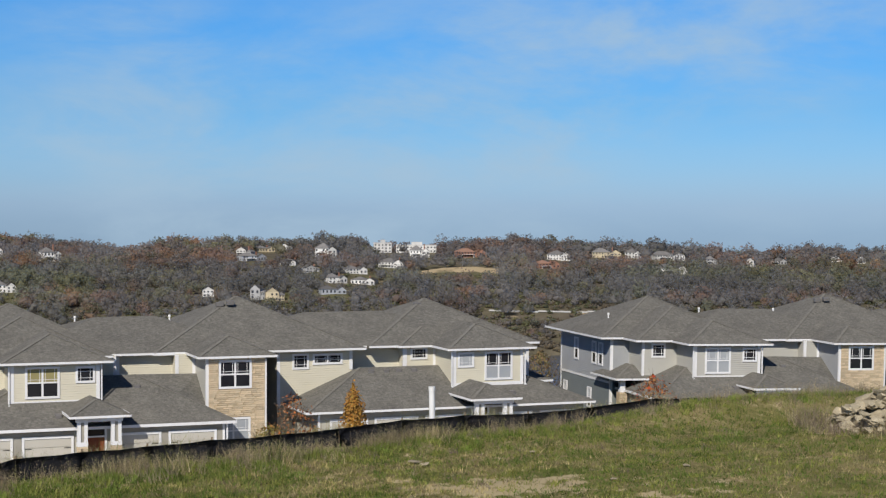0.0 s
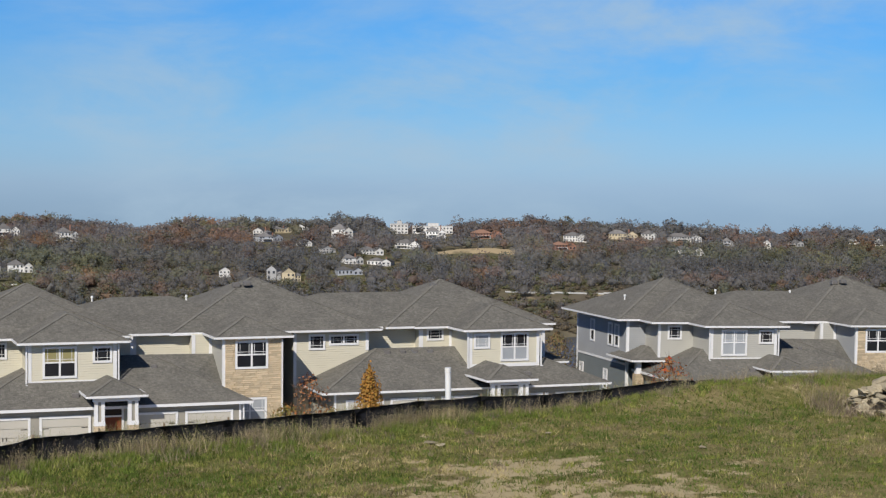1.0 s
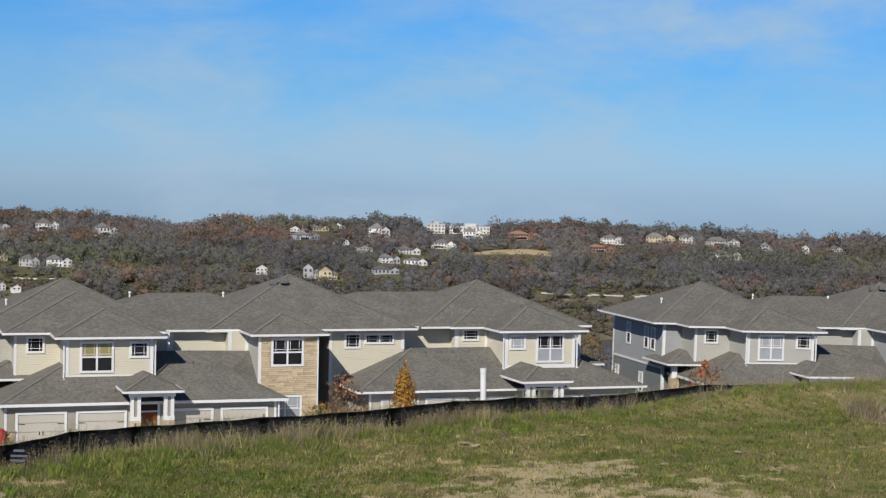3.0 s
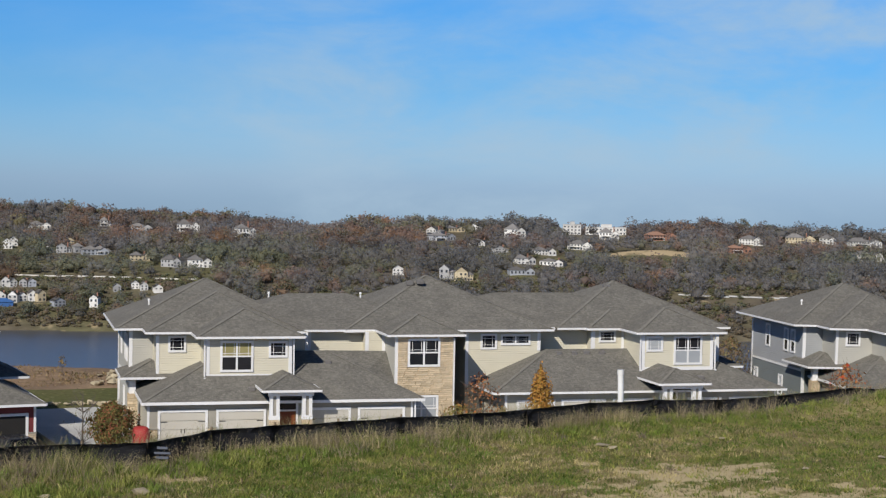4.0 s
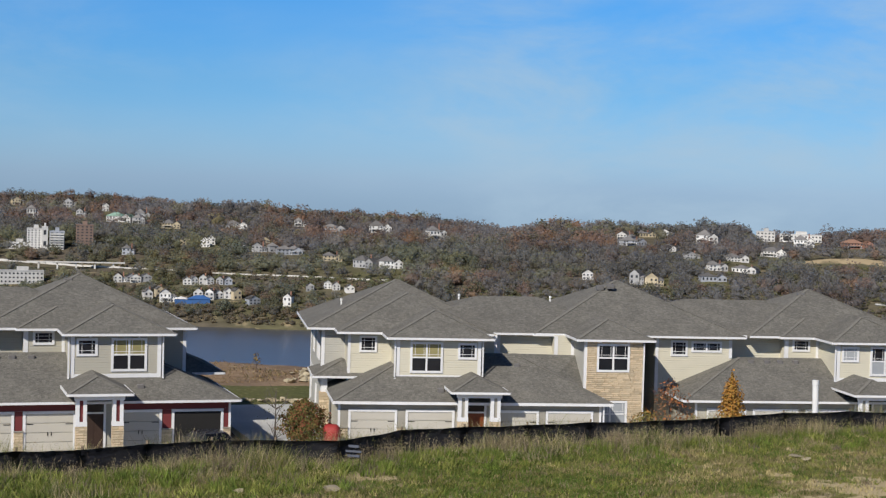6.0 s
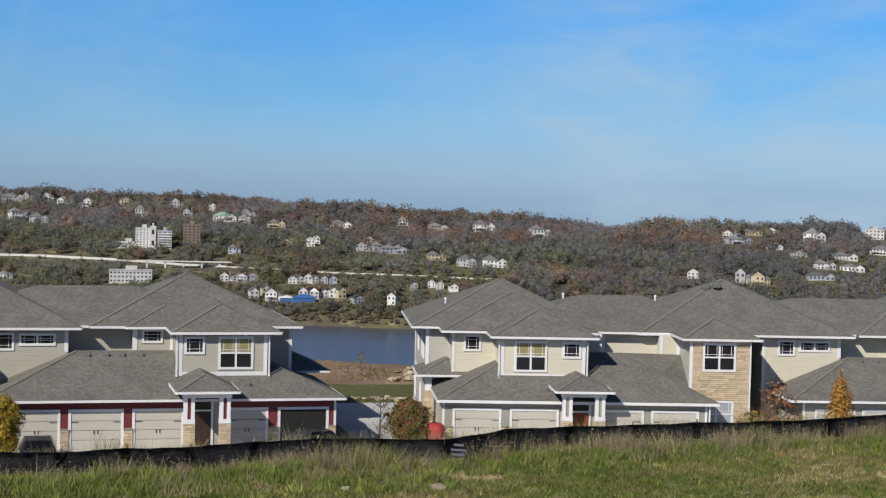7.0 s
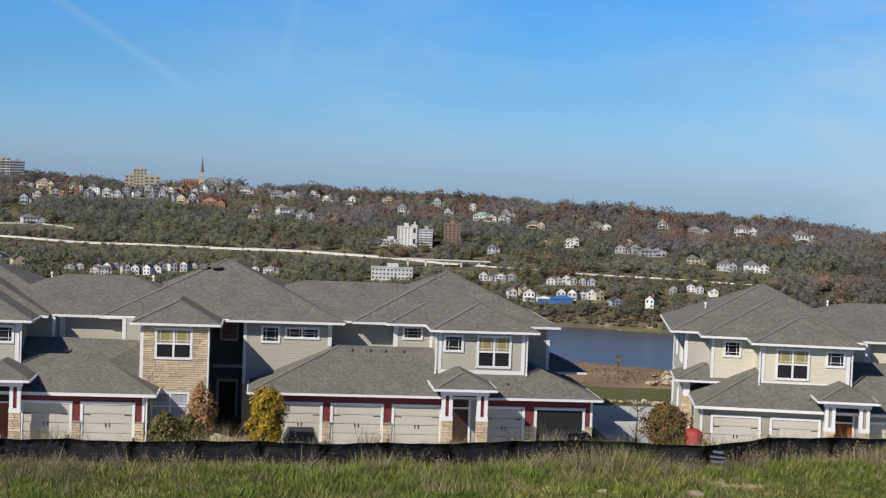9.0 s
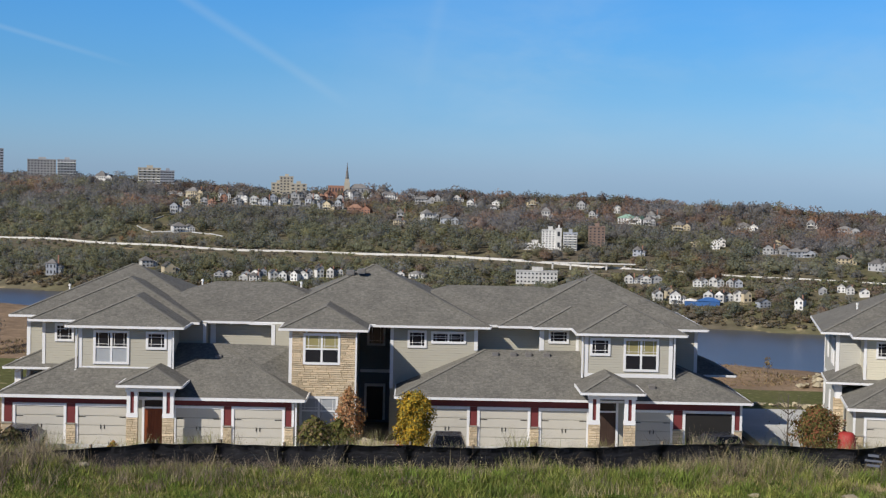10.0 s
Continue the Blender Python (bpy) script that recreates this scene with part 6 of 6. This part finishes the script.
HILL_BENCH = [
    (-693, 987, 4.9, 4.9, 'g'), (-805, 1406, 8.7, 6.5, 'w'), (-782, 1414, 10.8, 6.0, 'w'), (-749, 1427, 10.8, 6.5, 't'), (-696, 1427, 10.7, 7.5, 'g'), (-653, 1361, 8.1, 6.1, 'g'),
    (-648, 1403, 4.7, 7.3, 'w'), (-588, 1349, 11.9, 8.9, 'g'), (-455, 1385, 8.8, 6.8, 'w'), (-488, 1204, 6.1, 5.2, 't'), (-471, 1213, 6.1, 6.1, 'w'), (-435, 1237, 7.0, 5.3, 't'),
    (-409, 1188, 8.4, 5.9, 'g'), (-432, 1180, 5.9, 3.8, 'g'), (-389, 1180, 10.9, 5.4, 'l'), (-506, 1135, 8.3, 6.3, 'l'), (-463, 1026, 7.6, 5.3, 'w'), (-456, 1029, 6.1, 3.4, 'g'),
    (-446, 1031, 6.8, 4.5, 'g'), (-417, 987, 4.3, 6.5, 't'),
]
def crest_row(count, seed):
    """A close row of small houses just under the western crest."""
    rnd = random.Random(seed)
    rows = []
    for k in range(count):
        az = 33.3 + 6.6 * (k + rnd.uniform(0.1, 0.9)) / count
        d = rnd.uniform(1690, 1760)
        # grey is weighted up: shade from the trees put into the wall colour
        rows.append((-d * math.sin(radians(az)), d * math.cos(radians(az)), rnd.uniform(6, 10), rnd.uniform(6.5, 9), rnd.choice("wgggtlb")))
    return rows


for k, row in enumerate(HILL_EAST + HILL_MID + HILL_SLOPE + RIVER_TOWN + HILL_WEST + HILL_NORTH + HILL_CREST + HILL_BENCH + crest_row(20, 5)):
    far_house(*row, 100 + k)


def block_tower(name, x, y, w, d, h, mat, label, floors, cols, balcony=False, turn=0.0, sink=1.0, strip=False, clear=True):
    """A far apartment or office block: body, parapet, roof room, and every window (or balcony slab) built."""
    z = float(height(x, y)) - sink
    root = thing(name, pose(x, y, z, 0, 0, -math.degrees(math.atan2(x, y)) + turn), label, "building")
    part("body", boxes((-w / 2, w / 2, 0, d, -3, h + sink)), mat, root)
    part("parapet", boxes((-w / 2 - 0.2, w / 2 + 0.2, -0.2, d + 0.2, h + sink, h + sink + 0.7)), mat, root)
    part("roof_room", boxes((-w * 0.12, w * 0.15, d * 0.3, d * 0.7, h + sink + 0.7, h + sink + 3.2)), mat, root)
    fh = h / floors
    for f in range(floors):
        for c in range(cols):
            face_window(root, -w / 2 + (c + 0.5) * w / cols, -0.04, sink + (f + 0.55) * fh, w / cols * (0.86 if strip else 0.46), fh * 0.42)
        if balcony:
            part("balcony", boxes((-w / 2 + 0.3, w / 2 - 0.3, -1.5, 0, sink + f * fh - 0.12, sink + f * fh + 0.9)), M_FARWHITE, root)
    if clear:
        CLEAR.append((x, y, w, z + sink, h))
    return root


# white tower with its wing and podium, brown tower, long white block
block_tower("apartment_tower", -585, 1143, 13.0, 14, 14.8, M_FARWHITE, "far white slab apartment tower", 8, 5)
block_tower("stair_tower", -577, 1142, 4.4, 6, 16.8, M_FARWHITE, "far white windowless stair tower", 2, 1)
# blue-grey puts shade into the colour of this white wing
block_tower("apartment_wing", -568, 1144, 11.0, 12, 13.4, M_FARBLUE, "far white apartment wing with balconies", 7, 3, True)
block_tower("podium_building", -597, 1140, 19, 10, 4.0, M_FARWHITE, "far low white podium building", 2, 6)
block_tower("apartment_tower", -555, 1164, 13, 12, 15.4, M_FARBROWN, "far brown brick apartment tower", 7, 4)
block_tower("office_building", -523, 1003, 28.5, 10, 8.2, M_FARWHITE, "far long white building with window grid", 3, 11)
block_tower("apartment_block", -1440, 1462, 34, 16, 25, M_FARGREY, "far grey apartment block on the ridge", 8, 9, sink=2)
block_tower("apartment_block", -1405, 1468, 22, 16, 26, M_FARGREY, "far grey apartment block with dark balconies", 8, 6, True, sink=2)
block_tower("apartment_block", -1264, 1455, 26, 14, 21, M_FARSAND, "far cream apartment block with balconies", 7, 5, True)
block_tower("apartment_block", -1243, 1462, 16, 14, 20, M_FARBLUE, "far blue-grey glass block on the ridge", 7, 5, strip=True)
block_tower("office_tower", -1524, 1470, 16, 14, 38, M_FARBLUE, "far blue-grey tower on the ridge", 11, 4, strip=True, sink=2)
block_tower("hotel_building", -1076, 1465, 15, 14, 22, M_FARSAND, "far tan stepped building on the ridge", 7, 4)
block_tower("hotel_wing", -1088, 1466, 15, 12, 15, M_FARSAND, "far tan building wing", 4, 3)
block_tower("hotel_wing", -1062, 1468, 18, 12, 14, M_FARSAND, "far tan building wing", 4, 3)
block_tower("hospital_building", -24, 1475, 36, 14, 6.5, M_FARWHITE, "far white institution on the ridge", 2, 12)
block_tower("hospital_building", -54, 1470, 16, 12, 8.5, M_FARWHITE, "far white institution wing", 3, 5)


def church():
    x, y = -993, 1461
    z = float(height(x, y)) + 3.5
    root = thing("church", pose(x, y, z, 0, 0, 34), "far brick church with a tall grey spire", "church")
    part("tower", boxes((-3.0, 3.0, 0, 6, -8, 13), (-2.2, 2.2, 0.8, 5.2, 13, 16.5)), M_FARSAND, root)
    bm = bmesh.new()
    bmesh.ops.create_cone(bm, cap_ends=True, segments=8, radius1=2.0, radius2=0.1, depth=18, matrix=Matrix.Translation((0, 3, 25)))
    part("spire", bm, M_FARROOF, root)
    part("wing", boxes((-20, -3.0, 1, 12, -8, 9)), M_FARBRICK, root)
    part("nave", boxes((3.0, 22, 1, 11, -8, 7)), M_FARGREY, root)
    bm, _, _ = hip_mesh(2.6, 22.4, 0.6, 11.4, 7, 0.8)
    part("nave_roof", bm, M_FARROOF, root)
    for k in range(5):
        face_window(root, 5 + 3.8 * k, 0.95, 4, 1.2, 3.6)
        face_window(root, -18 + 3.2 * k, 0.95, 4.5, 1.3, 4.0)
    CLEAR.append((x, y, 40, z + 3, 12))


church()
bm = boxes((-11, 11, 0, 9, -2, 3.2))
shed = thing("boat_shed", pose(-389, 972, float(height(-389, 972)), 0, 0, 20), "long riverside shed with a bright blue roof", "shed")
part("wall", bm, M_FARBLUEROOF, shed)
bm, _, _ = hip_mesh(-3, 11.4, -0.4, 9.4, 3.2, 0.45)
part("roof", bm, M_FARBLUEROOF, shed)
bm, _, _ = hip_mesh(-11.4, -3.05, -0.4, 9.4, 3.1, 0.3)
part("roof", bm, M_FARWHITE, shed)
CLEAR.append((-389, 972, 24, float(height(-389, 972)), 6))


def hillside_road():
    """The parkway cut along the far slope: a pale parapet wall in long runs."""
    root = thing("parkway_wall", Matrix.Identity(4), "long pale concrete parkway wall along the hillside", "wall", kind="structure")
    xs = np.arange(-1330, -250, 30.0)
    for k, (a, b) in enumerate(zip(xs, xs[1:])):
        y0, y1 = (1080 + 12 * math.sin(q / 130.0) for q in (a, b))
        z0, z1 = float(height(a, y0)), float(height(b, y1))
        tall = 1.5 if a < -600 else 0.8
        if -560 < a < -500:
            tall = 1.2
        bm = bmesh.new()
        beam(bm, (a + 0.3, y0, z0 + tall * 0.5 - 0.6), (b - 0.3, y1, z1 + tall * 0.5 - 0.6), 0.8, tall + 1.4)
        part("wall_run", bm, M_ROAD, root)


hillside_road()


def hill_lane(points, wide, label):
    """A short pale lane or retaining wall on the far slope, following the ground."""
    root = thing("hillside_lane", Matrix.Identity(4), label, "lane", kind="structure")
    for (xa, ya), (xb, yb) in zip(points, points[1:]):
        bm = bmesh.new()
        beam(bm, (xa, ya, float(height(xa, ya)) + 0.9), (xb, yb, float(height(xb, yb)) + 0.35), wide, 1.0)
        part("lane_run", bm, M_CONCRETE, root)
        for k in range(3):
            u = k / 2
            CLEAR.append((xa + (xb - xa) * u, ya + (yb - ya) * u, 5, float(height(xa + (xb - xa) * u, ya + (yb - ya) * u)), 3))


hill_lane(((-1013, 1150), (-994, 1138), (-974, 1127), (-953, 1140)), 0.8, "far pale lane climbing the wooded slope")
hill_lane(((-940, 1140), (-922, 1142), (-905, 1140)), 0.8, "far pale terrace wall on the wooded slope")
hill_lane(((-1027, 1190), (-1039, 1218), (-1050, 1247)), 0.8, "far pale drive below a hillside house")
hill_lane(((30, 1066), (62, 1066), (94, 1067), (126, 1068)), 0.8, "far pale river road below the wooded hill")
viaduct = thing("viaduct", pose(-520, 1078, float(height(-520, 1078)), 0, 0, 24), "far pale road viaduct on piers", "bridge")
part("deck", boxes((-34, 34, -3, 3, 4.4, 5.1)), M_ROAD, viaduct)
for k in range(5):
    part("pier", boxes((-26 + 13 * k - 0.6, -26 + 13 * k + 0.6, -2, 2, -4, 4.2)), M_ROAD, viaduct)
CLEAR.append((-520, 1078, 66, float(height(-520, 1078)), 6))


# ---- the far woods ----
def woods():
    rng = np.random.default_rng(77)
    step = 9.6
    gx, gy = np.meshgrid(np.arange(-1900, 560, step), np.arange(800, RIDGE_Y + 75, step))
    x = (gx + rng.uniform(-0.48, 0.48, gx.shape) * step).ravel()
    y = (gy + rng.uniform(-0.48, 0.48, gy.shape) * step).ravel()
    az, d = bearing(x, y), np.hypot(x, y)
    s = y - far_shore(x)
    ok = (s > 9) & (az > -19.5) & (az < 50.5)
    x, y, az, d, s = x[ok], y[ok], az[ok], d[ok], s[ok]
    z = height(x, y)
    n = len(x)
    tall = (6.5 + 10.0 * rng.beta(1.6, 2.4, n)) * np.where(s < 55, 0.55, 1.0) * np.where(y > RIDGE_Y - 25, 0.95, 1.0)
    tall *= 1 + 0.25 * bumps(x, y, 24.0)
    tall *= np.where(y > RIDGE_Y - 25, 0.77 + 0.6 * rng.uniform(0, 1, n) ** 2, 1.0)
    low = (y < 1150) & (s > 55)
    tall[low] *= 0.8
    road_y = 1080 + 12 * np.sin(x / 130.0)
    keep = rng.uniform(0, 1, n) < np.where(low & (az > 14), 0.78, 0.97)
    # nothing grows high right before the parkway wall, the houses or the cut bank
    top_el = (z + tall - EYE) / d
    gap = road_y - y
    keep &= ~((np.abs(gap) < 5) & (x < -250) & (x > -1340))
    wall_el = (height(x, road_y) + 0.2 - EYE) / np.hypot(x, road_y)
    keep &= ~((gap > 0) & (gap < np.where(x < -600, 95, 55)) & ((x < -600) | ((x < -270) & (np.sin(x / 31.0) > -0.5))) & (x > -1340) & (top_el > wall_el))
    for hx, hy, hw, hz, hh in CLEAR:
        ha, hd = math.degrees(math.atan2(-hx, hy)), math.hypot(hx, hy)
        lat = np.abs(np.radians(az - ha)) * d
        near = (lat < hw / 2 + 3.0) & (d < hd + 12) & (d > hd - 150)
        hide = top_el > (hz + 0.42 * hh - EYE) / hd
        keep &= ~(near & ((hide & (rng.uniform(0, 1, n) < 0.9)) | (np.abs(d - hd - 4) < 9)))
    keep &= ~((np.abs(x - 12) < 32) & (y > 1150) & (y < 1304) & (top_el > (float(height(12, 1286)) - EYE) / 1286))
    keep &= ~((np.abs(x - 12) < 36) & (np.abs(y - 1284) < 24))
    x, y, z, az, d, s, tall = (q[keep] for q in (x, y, z, az, d, s, tall))
    n = len(x)
    # species by place: grey and russet above, olive on the lower slopes, with drifts of colour; tones greyed to paint
    # in distance haze
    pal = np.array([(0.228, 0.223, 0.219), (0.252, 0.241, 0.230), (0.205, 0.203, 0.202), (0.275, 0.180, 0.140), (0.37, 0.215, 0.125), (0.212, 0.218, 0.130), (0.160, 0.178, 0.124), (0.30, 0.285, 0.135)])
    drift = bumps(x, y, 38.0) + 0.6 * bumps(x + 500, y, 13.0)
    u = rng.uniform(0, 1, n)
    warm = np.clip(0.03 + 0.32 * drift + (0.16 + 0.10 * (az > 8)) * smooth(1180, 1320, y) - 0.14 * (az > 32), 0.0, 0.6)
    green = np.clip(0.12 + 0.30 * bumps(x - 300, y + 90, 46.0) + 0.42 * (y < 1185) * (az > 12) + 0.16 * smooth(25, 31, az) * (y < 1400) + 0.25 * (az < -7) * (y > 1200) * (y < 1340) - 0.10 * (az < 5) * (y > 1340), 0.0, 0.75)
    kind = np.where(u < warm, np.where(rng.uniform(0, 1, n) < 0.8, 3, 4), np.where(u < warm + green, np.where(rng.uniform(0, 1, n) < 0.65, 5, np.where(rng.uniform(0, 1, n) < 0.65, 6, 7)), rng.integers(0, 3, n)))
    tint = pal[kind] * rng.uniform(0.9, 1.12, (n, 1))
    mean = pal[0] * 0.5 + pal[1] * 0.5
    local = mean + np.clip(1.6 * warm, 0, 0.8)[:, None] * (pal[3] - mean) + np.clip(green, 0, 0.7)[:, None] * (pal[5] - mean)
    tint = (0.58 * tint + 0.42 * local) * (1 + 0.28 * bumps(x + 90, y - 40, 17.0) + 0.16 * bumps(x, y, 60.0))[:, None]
    rad = tall * rng.uniform(0.46, 0.68, n)
    # low brush fills the open ground
    m = 26000
    bx = rng.uniform(-1500, 420, m)
    by = np.where(rng.uniform(0, 1, m) < 0.7, far_shore(bx) + rng.uniform(2, 135, m), rng.uniform(900, 1300, m))
    bs = by - far_shore(bx)
    road_b = 1080 + 12 * np.sin(bx / 130.0)
    good = (bs > 3) & (np.abs(bearing(bx, by) - 15.5) < 35) & ~((road_b - by > -3) & (road_b - by < 5))
    good &= ~((np.abs(bx - 12) < 36) & (by > 1255))
    for hx, hy, hw, hz, hh in CLEAR:
        good &= ~((np.abs(bx - hx) < hw / 2 + 1.5) & (by < hy + 9) & (by > hy - 14))
    bx, by, bs = bx[good], by[good], bs[good]
    bt = rng.uniform(1.2, 3.4, len(bx)) * np.where(bs < 26, 1.25, 1.0)
    # brush tones lightened as well: haze put into the colour
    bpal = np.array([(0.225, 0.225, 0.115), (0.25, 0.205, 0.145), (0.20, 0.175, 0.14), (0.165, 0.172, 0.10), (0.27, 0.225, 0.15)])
    bank = bs < 26
    bk = np.where(bank, rng.choice([1, 2, 4], len(bx)), rng.choice([0, 0, 3, 1, 2], len(bx)))
    x, y, z = np.r_[x, bx], np.r_[y, by], np.r_[z, height(bx, by)]
    tall, rad = np.r_[tall, bt], np.r_[rad, bt * rng.uniform(0.7, 1.2, len(bx))]
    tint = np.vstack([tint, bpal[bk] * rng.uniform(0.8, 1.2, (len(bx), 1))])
    # each crown: a fan of twigs through an open volume where it is bare, leaf tufts where it still has leaves
    crest = y[:n] > RIDGE_Y - 45
    bald = np.r_[((kind < 3) | (rng.uniform(0, 1, n) < 0.3)) & ~crest, np.zeros(len(bx), bool)]
    count = np.r_[np.full(n, 126), np.full(len(bx), 15)]
    own = np.repeat(np.arange(len(x)), count)
    twig = bald[own] & (rng.uniform(0, 1, len(own)) < 0.5)
    v = rng.normal(size=(len(own), 3))
    v /= np.linalg.norm(v, axis=1)[:, None]

    def lobes(v, own):
        return 1 + 0.16 * np.sin(5 * v[:, 0] + own) + 0.16 * np.sin(6 * v[:, 2] + 2.1 * own) + 0.12 * np.sin(7 * v[:, 1] - own)

    v = v * (np.where(twig, rng.uniform(0.2, 1.0, len(own)) ** 0.6, rng.uniform(0.4, 1.0, len(own)) ** 0.7) * np.where(np.r_[crest, np.zeros(len(bx), bool)][own], 0.9, 1.0) * (0.45 + 0.55 * lobes(v, own)))[:, None]
    # twigs fan out and up from the trunk's head; leaves face anywhere
    out = np.c_[v[:, 0] * rad[own], v[:, 1] * rad[own], (v[:, 2] * 0.45 + 0.75) * tall[own] * 0.8]
    out = out / np.linalg.norm(out, axis=1)[:, None] + rng.normal(0, 0.22, v.shape)
    face = 0.6 * v + rng.normal(0, 0.6, v.shape) + np.array([0.0, 0.0, 0.35])
    v[:, 2] = v[:, 2] * 0.43 + 0.55
    c = np.c_[x[own] + v[:, 0] * rad[own], y[own] + v[:, 1] * rad[own], z[own] + v[:, 2] * tall[own]]
    face /= np.linalg.norm(face, axis=1)[:, None]
    a = np.cross(np.where(twig[:, None], out, face), rng.normal(size=face.shape))
    a /= np.linalg.norm(a, axis=1)[:, None]
    b = np.where(twig[:, None], out / np.linalg.norm(out, axis=1)[:, None], np.cross(face, a))
    leafy = np.where(own < n, np.where(bald[own], 0.27, 0.34) + np.where(bald[own], 0.055, 0.078) * rad[own], 0.14 + 0.14 * rad[own]) * rng.uniform(0.5, 1.5, len(own))
    a = a * np.where(twig, 0.20 * rng.uniform(0.6, 1.5, len(own)), leafy)[:, None]
    b = b * np.where(twig, (0.5 + 0.13 * rad[own]) * rng.uniform(0.5, 1.5, len(own)), leafy * 1.1)[:, None]
    co = np.stack([c - a - 0.55 * b, c + a - 0.55 * b, c + 0.95 * b], 1).reshape(-1, 3)
    f = np.arange(3 * len(own)).reshape(-1, 3)
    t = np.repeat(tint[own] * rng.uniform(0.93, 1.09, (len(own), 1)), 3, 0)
    ico = bmesh.new()
    bmesh.ops.create_icosphere(ico, subdivisions=1, radius=1.0)
    iv = np.array([q.co[:] for q in ico.verts])
    jf = np.array([[q.index for q in g.verts] for g in ico.faces])
    ico.free()
    k = len(iv)
    who = np.repeat(np.arange(len(x)), k)
    w = np.tile(iv, (len(x), 1))
    w = w * (np.where(bald[who], 0.5, 0.62) * rng.uniform(0.3, 1.4, len(w)))[:, None]
    core = np.c_[x[who] + w[:, 0] * rad[who] * 1.15, y[who] + w[:, 1] * rad[who] * 1.15, z[who] + (w[:, 2] * 0.55 + 0.40) * tall[who]]
    jf = (jf[None] + k * np.arange(len(x))[:, None, None]).reshape(-1, 3) + len(co)
    co, f = np.vstack([co, core]), np.vstack([f, jf])
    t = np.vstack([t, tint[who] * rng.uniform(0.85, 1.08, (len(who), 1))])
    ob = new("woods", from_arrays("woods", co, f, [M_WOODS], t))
    tagged(ob, "autumn woods, grey, russet and olive, on far hills", "woods", kind="stuff")


woods()
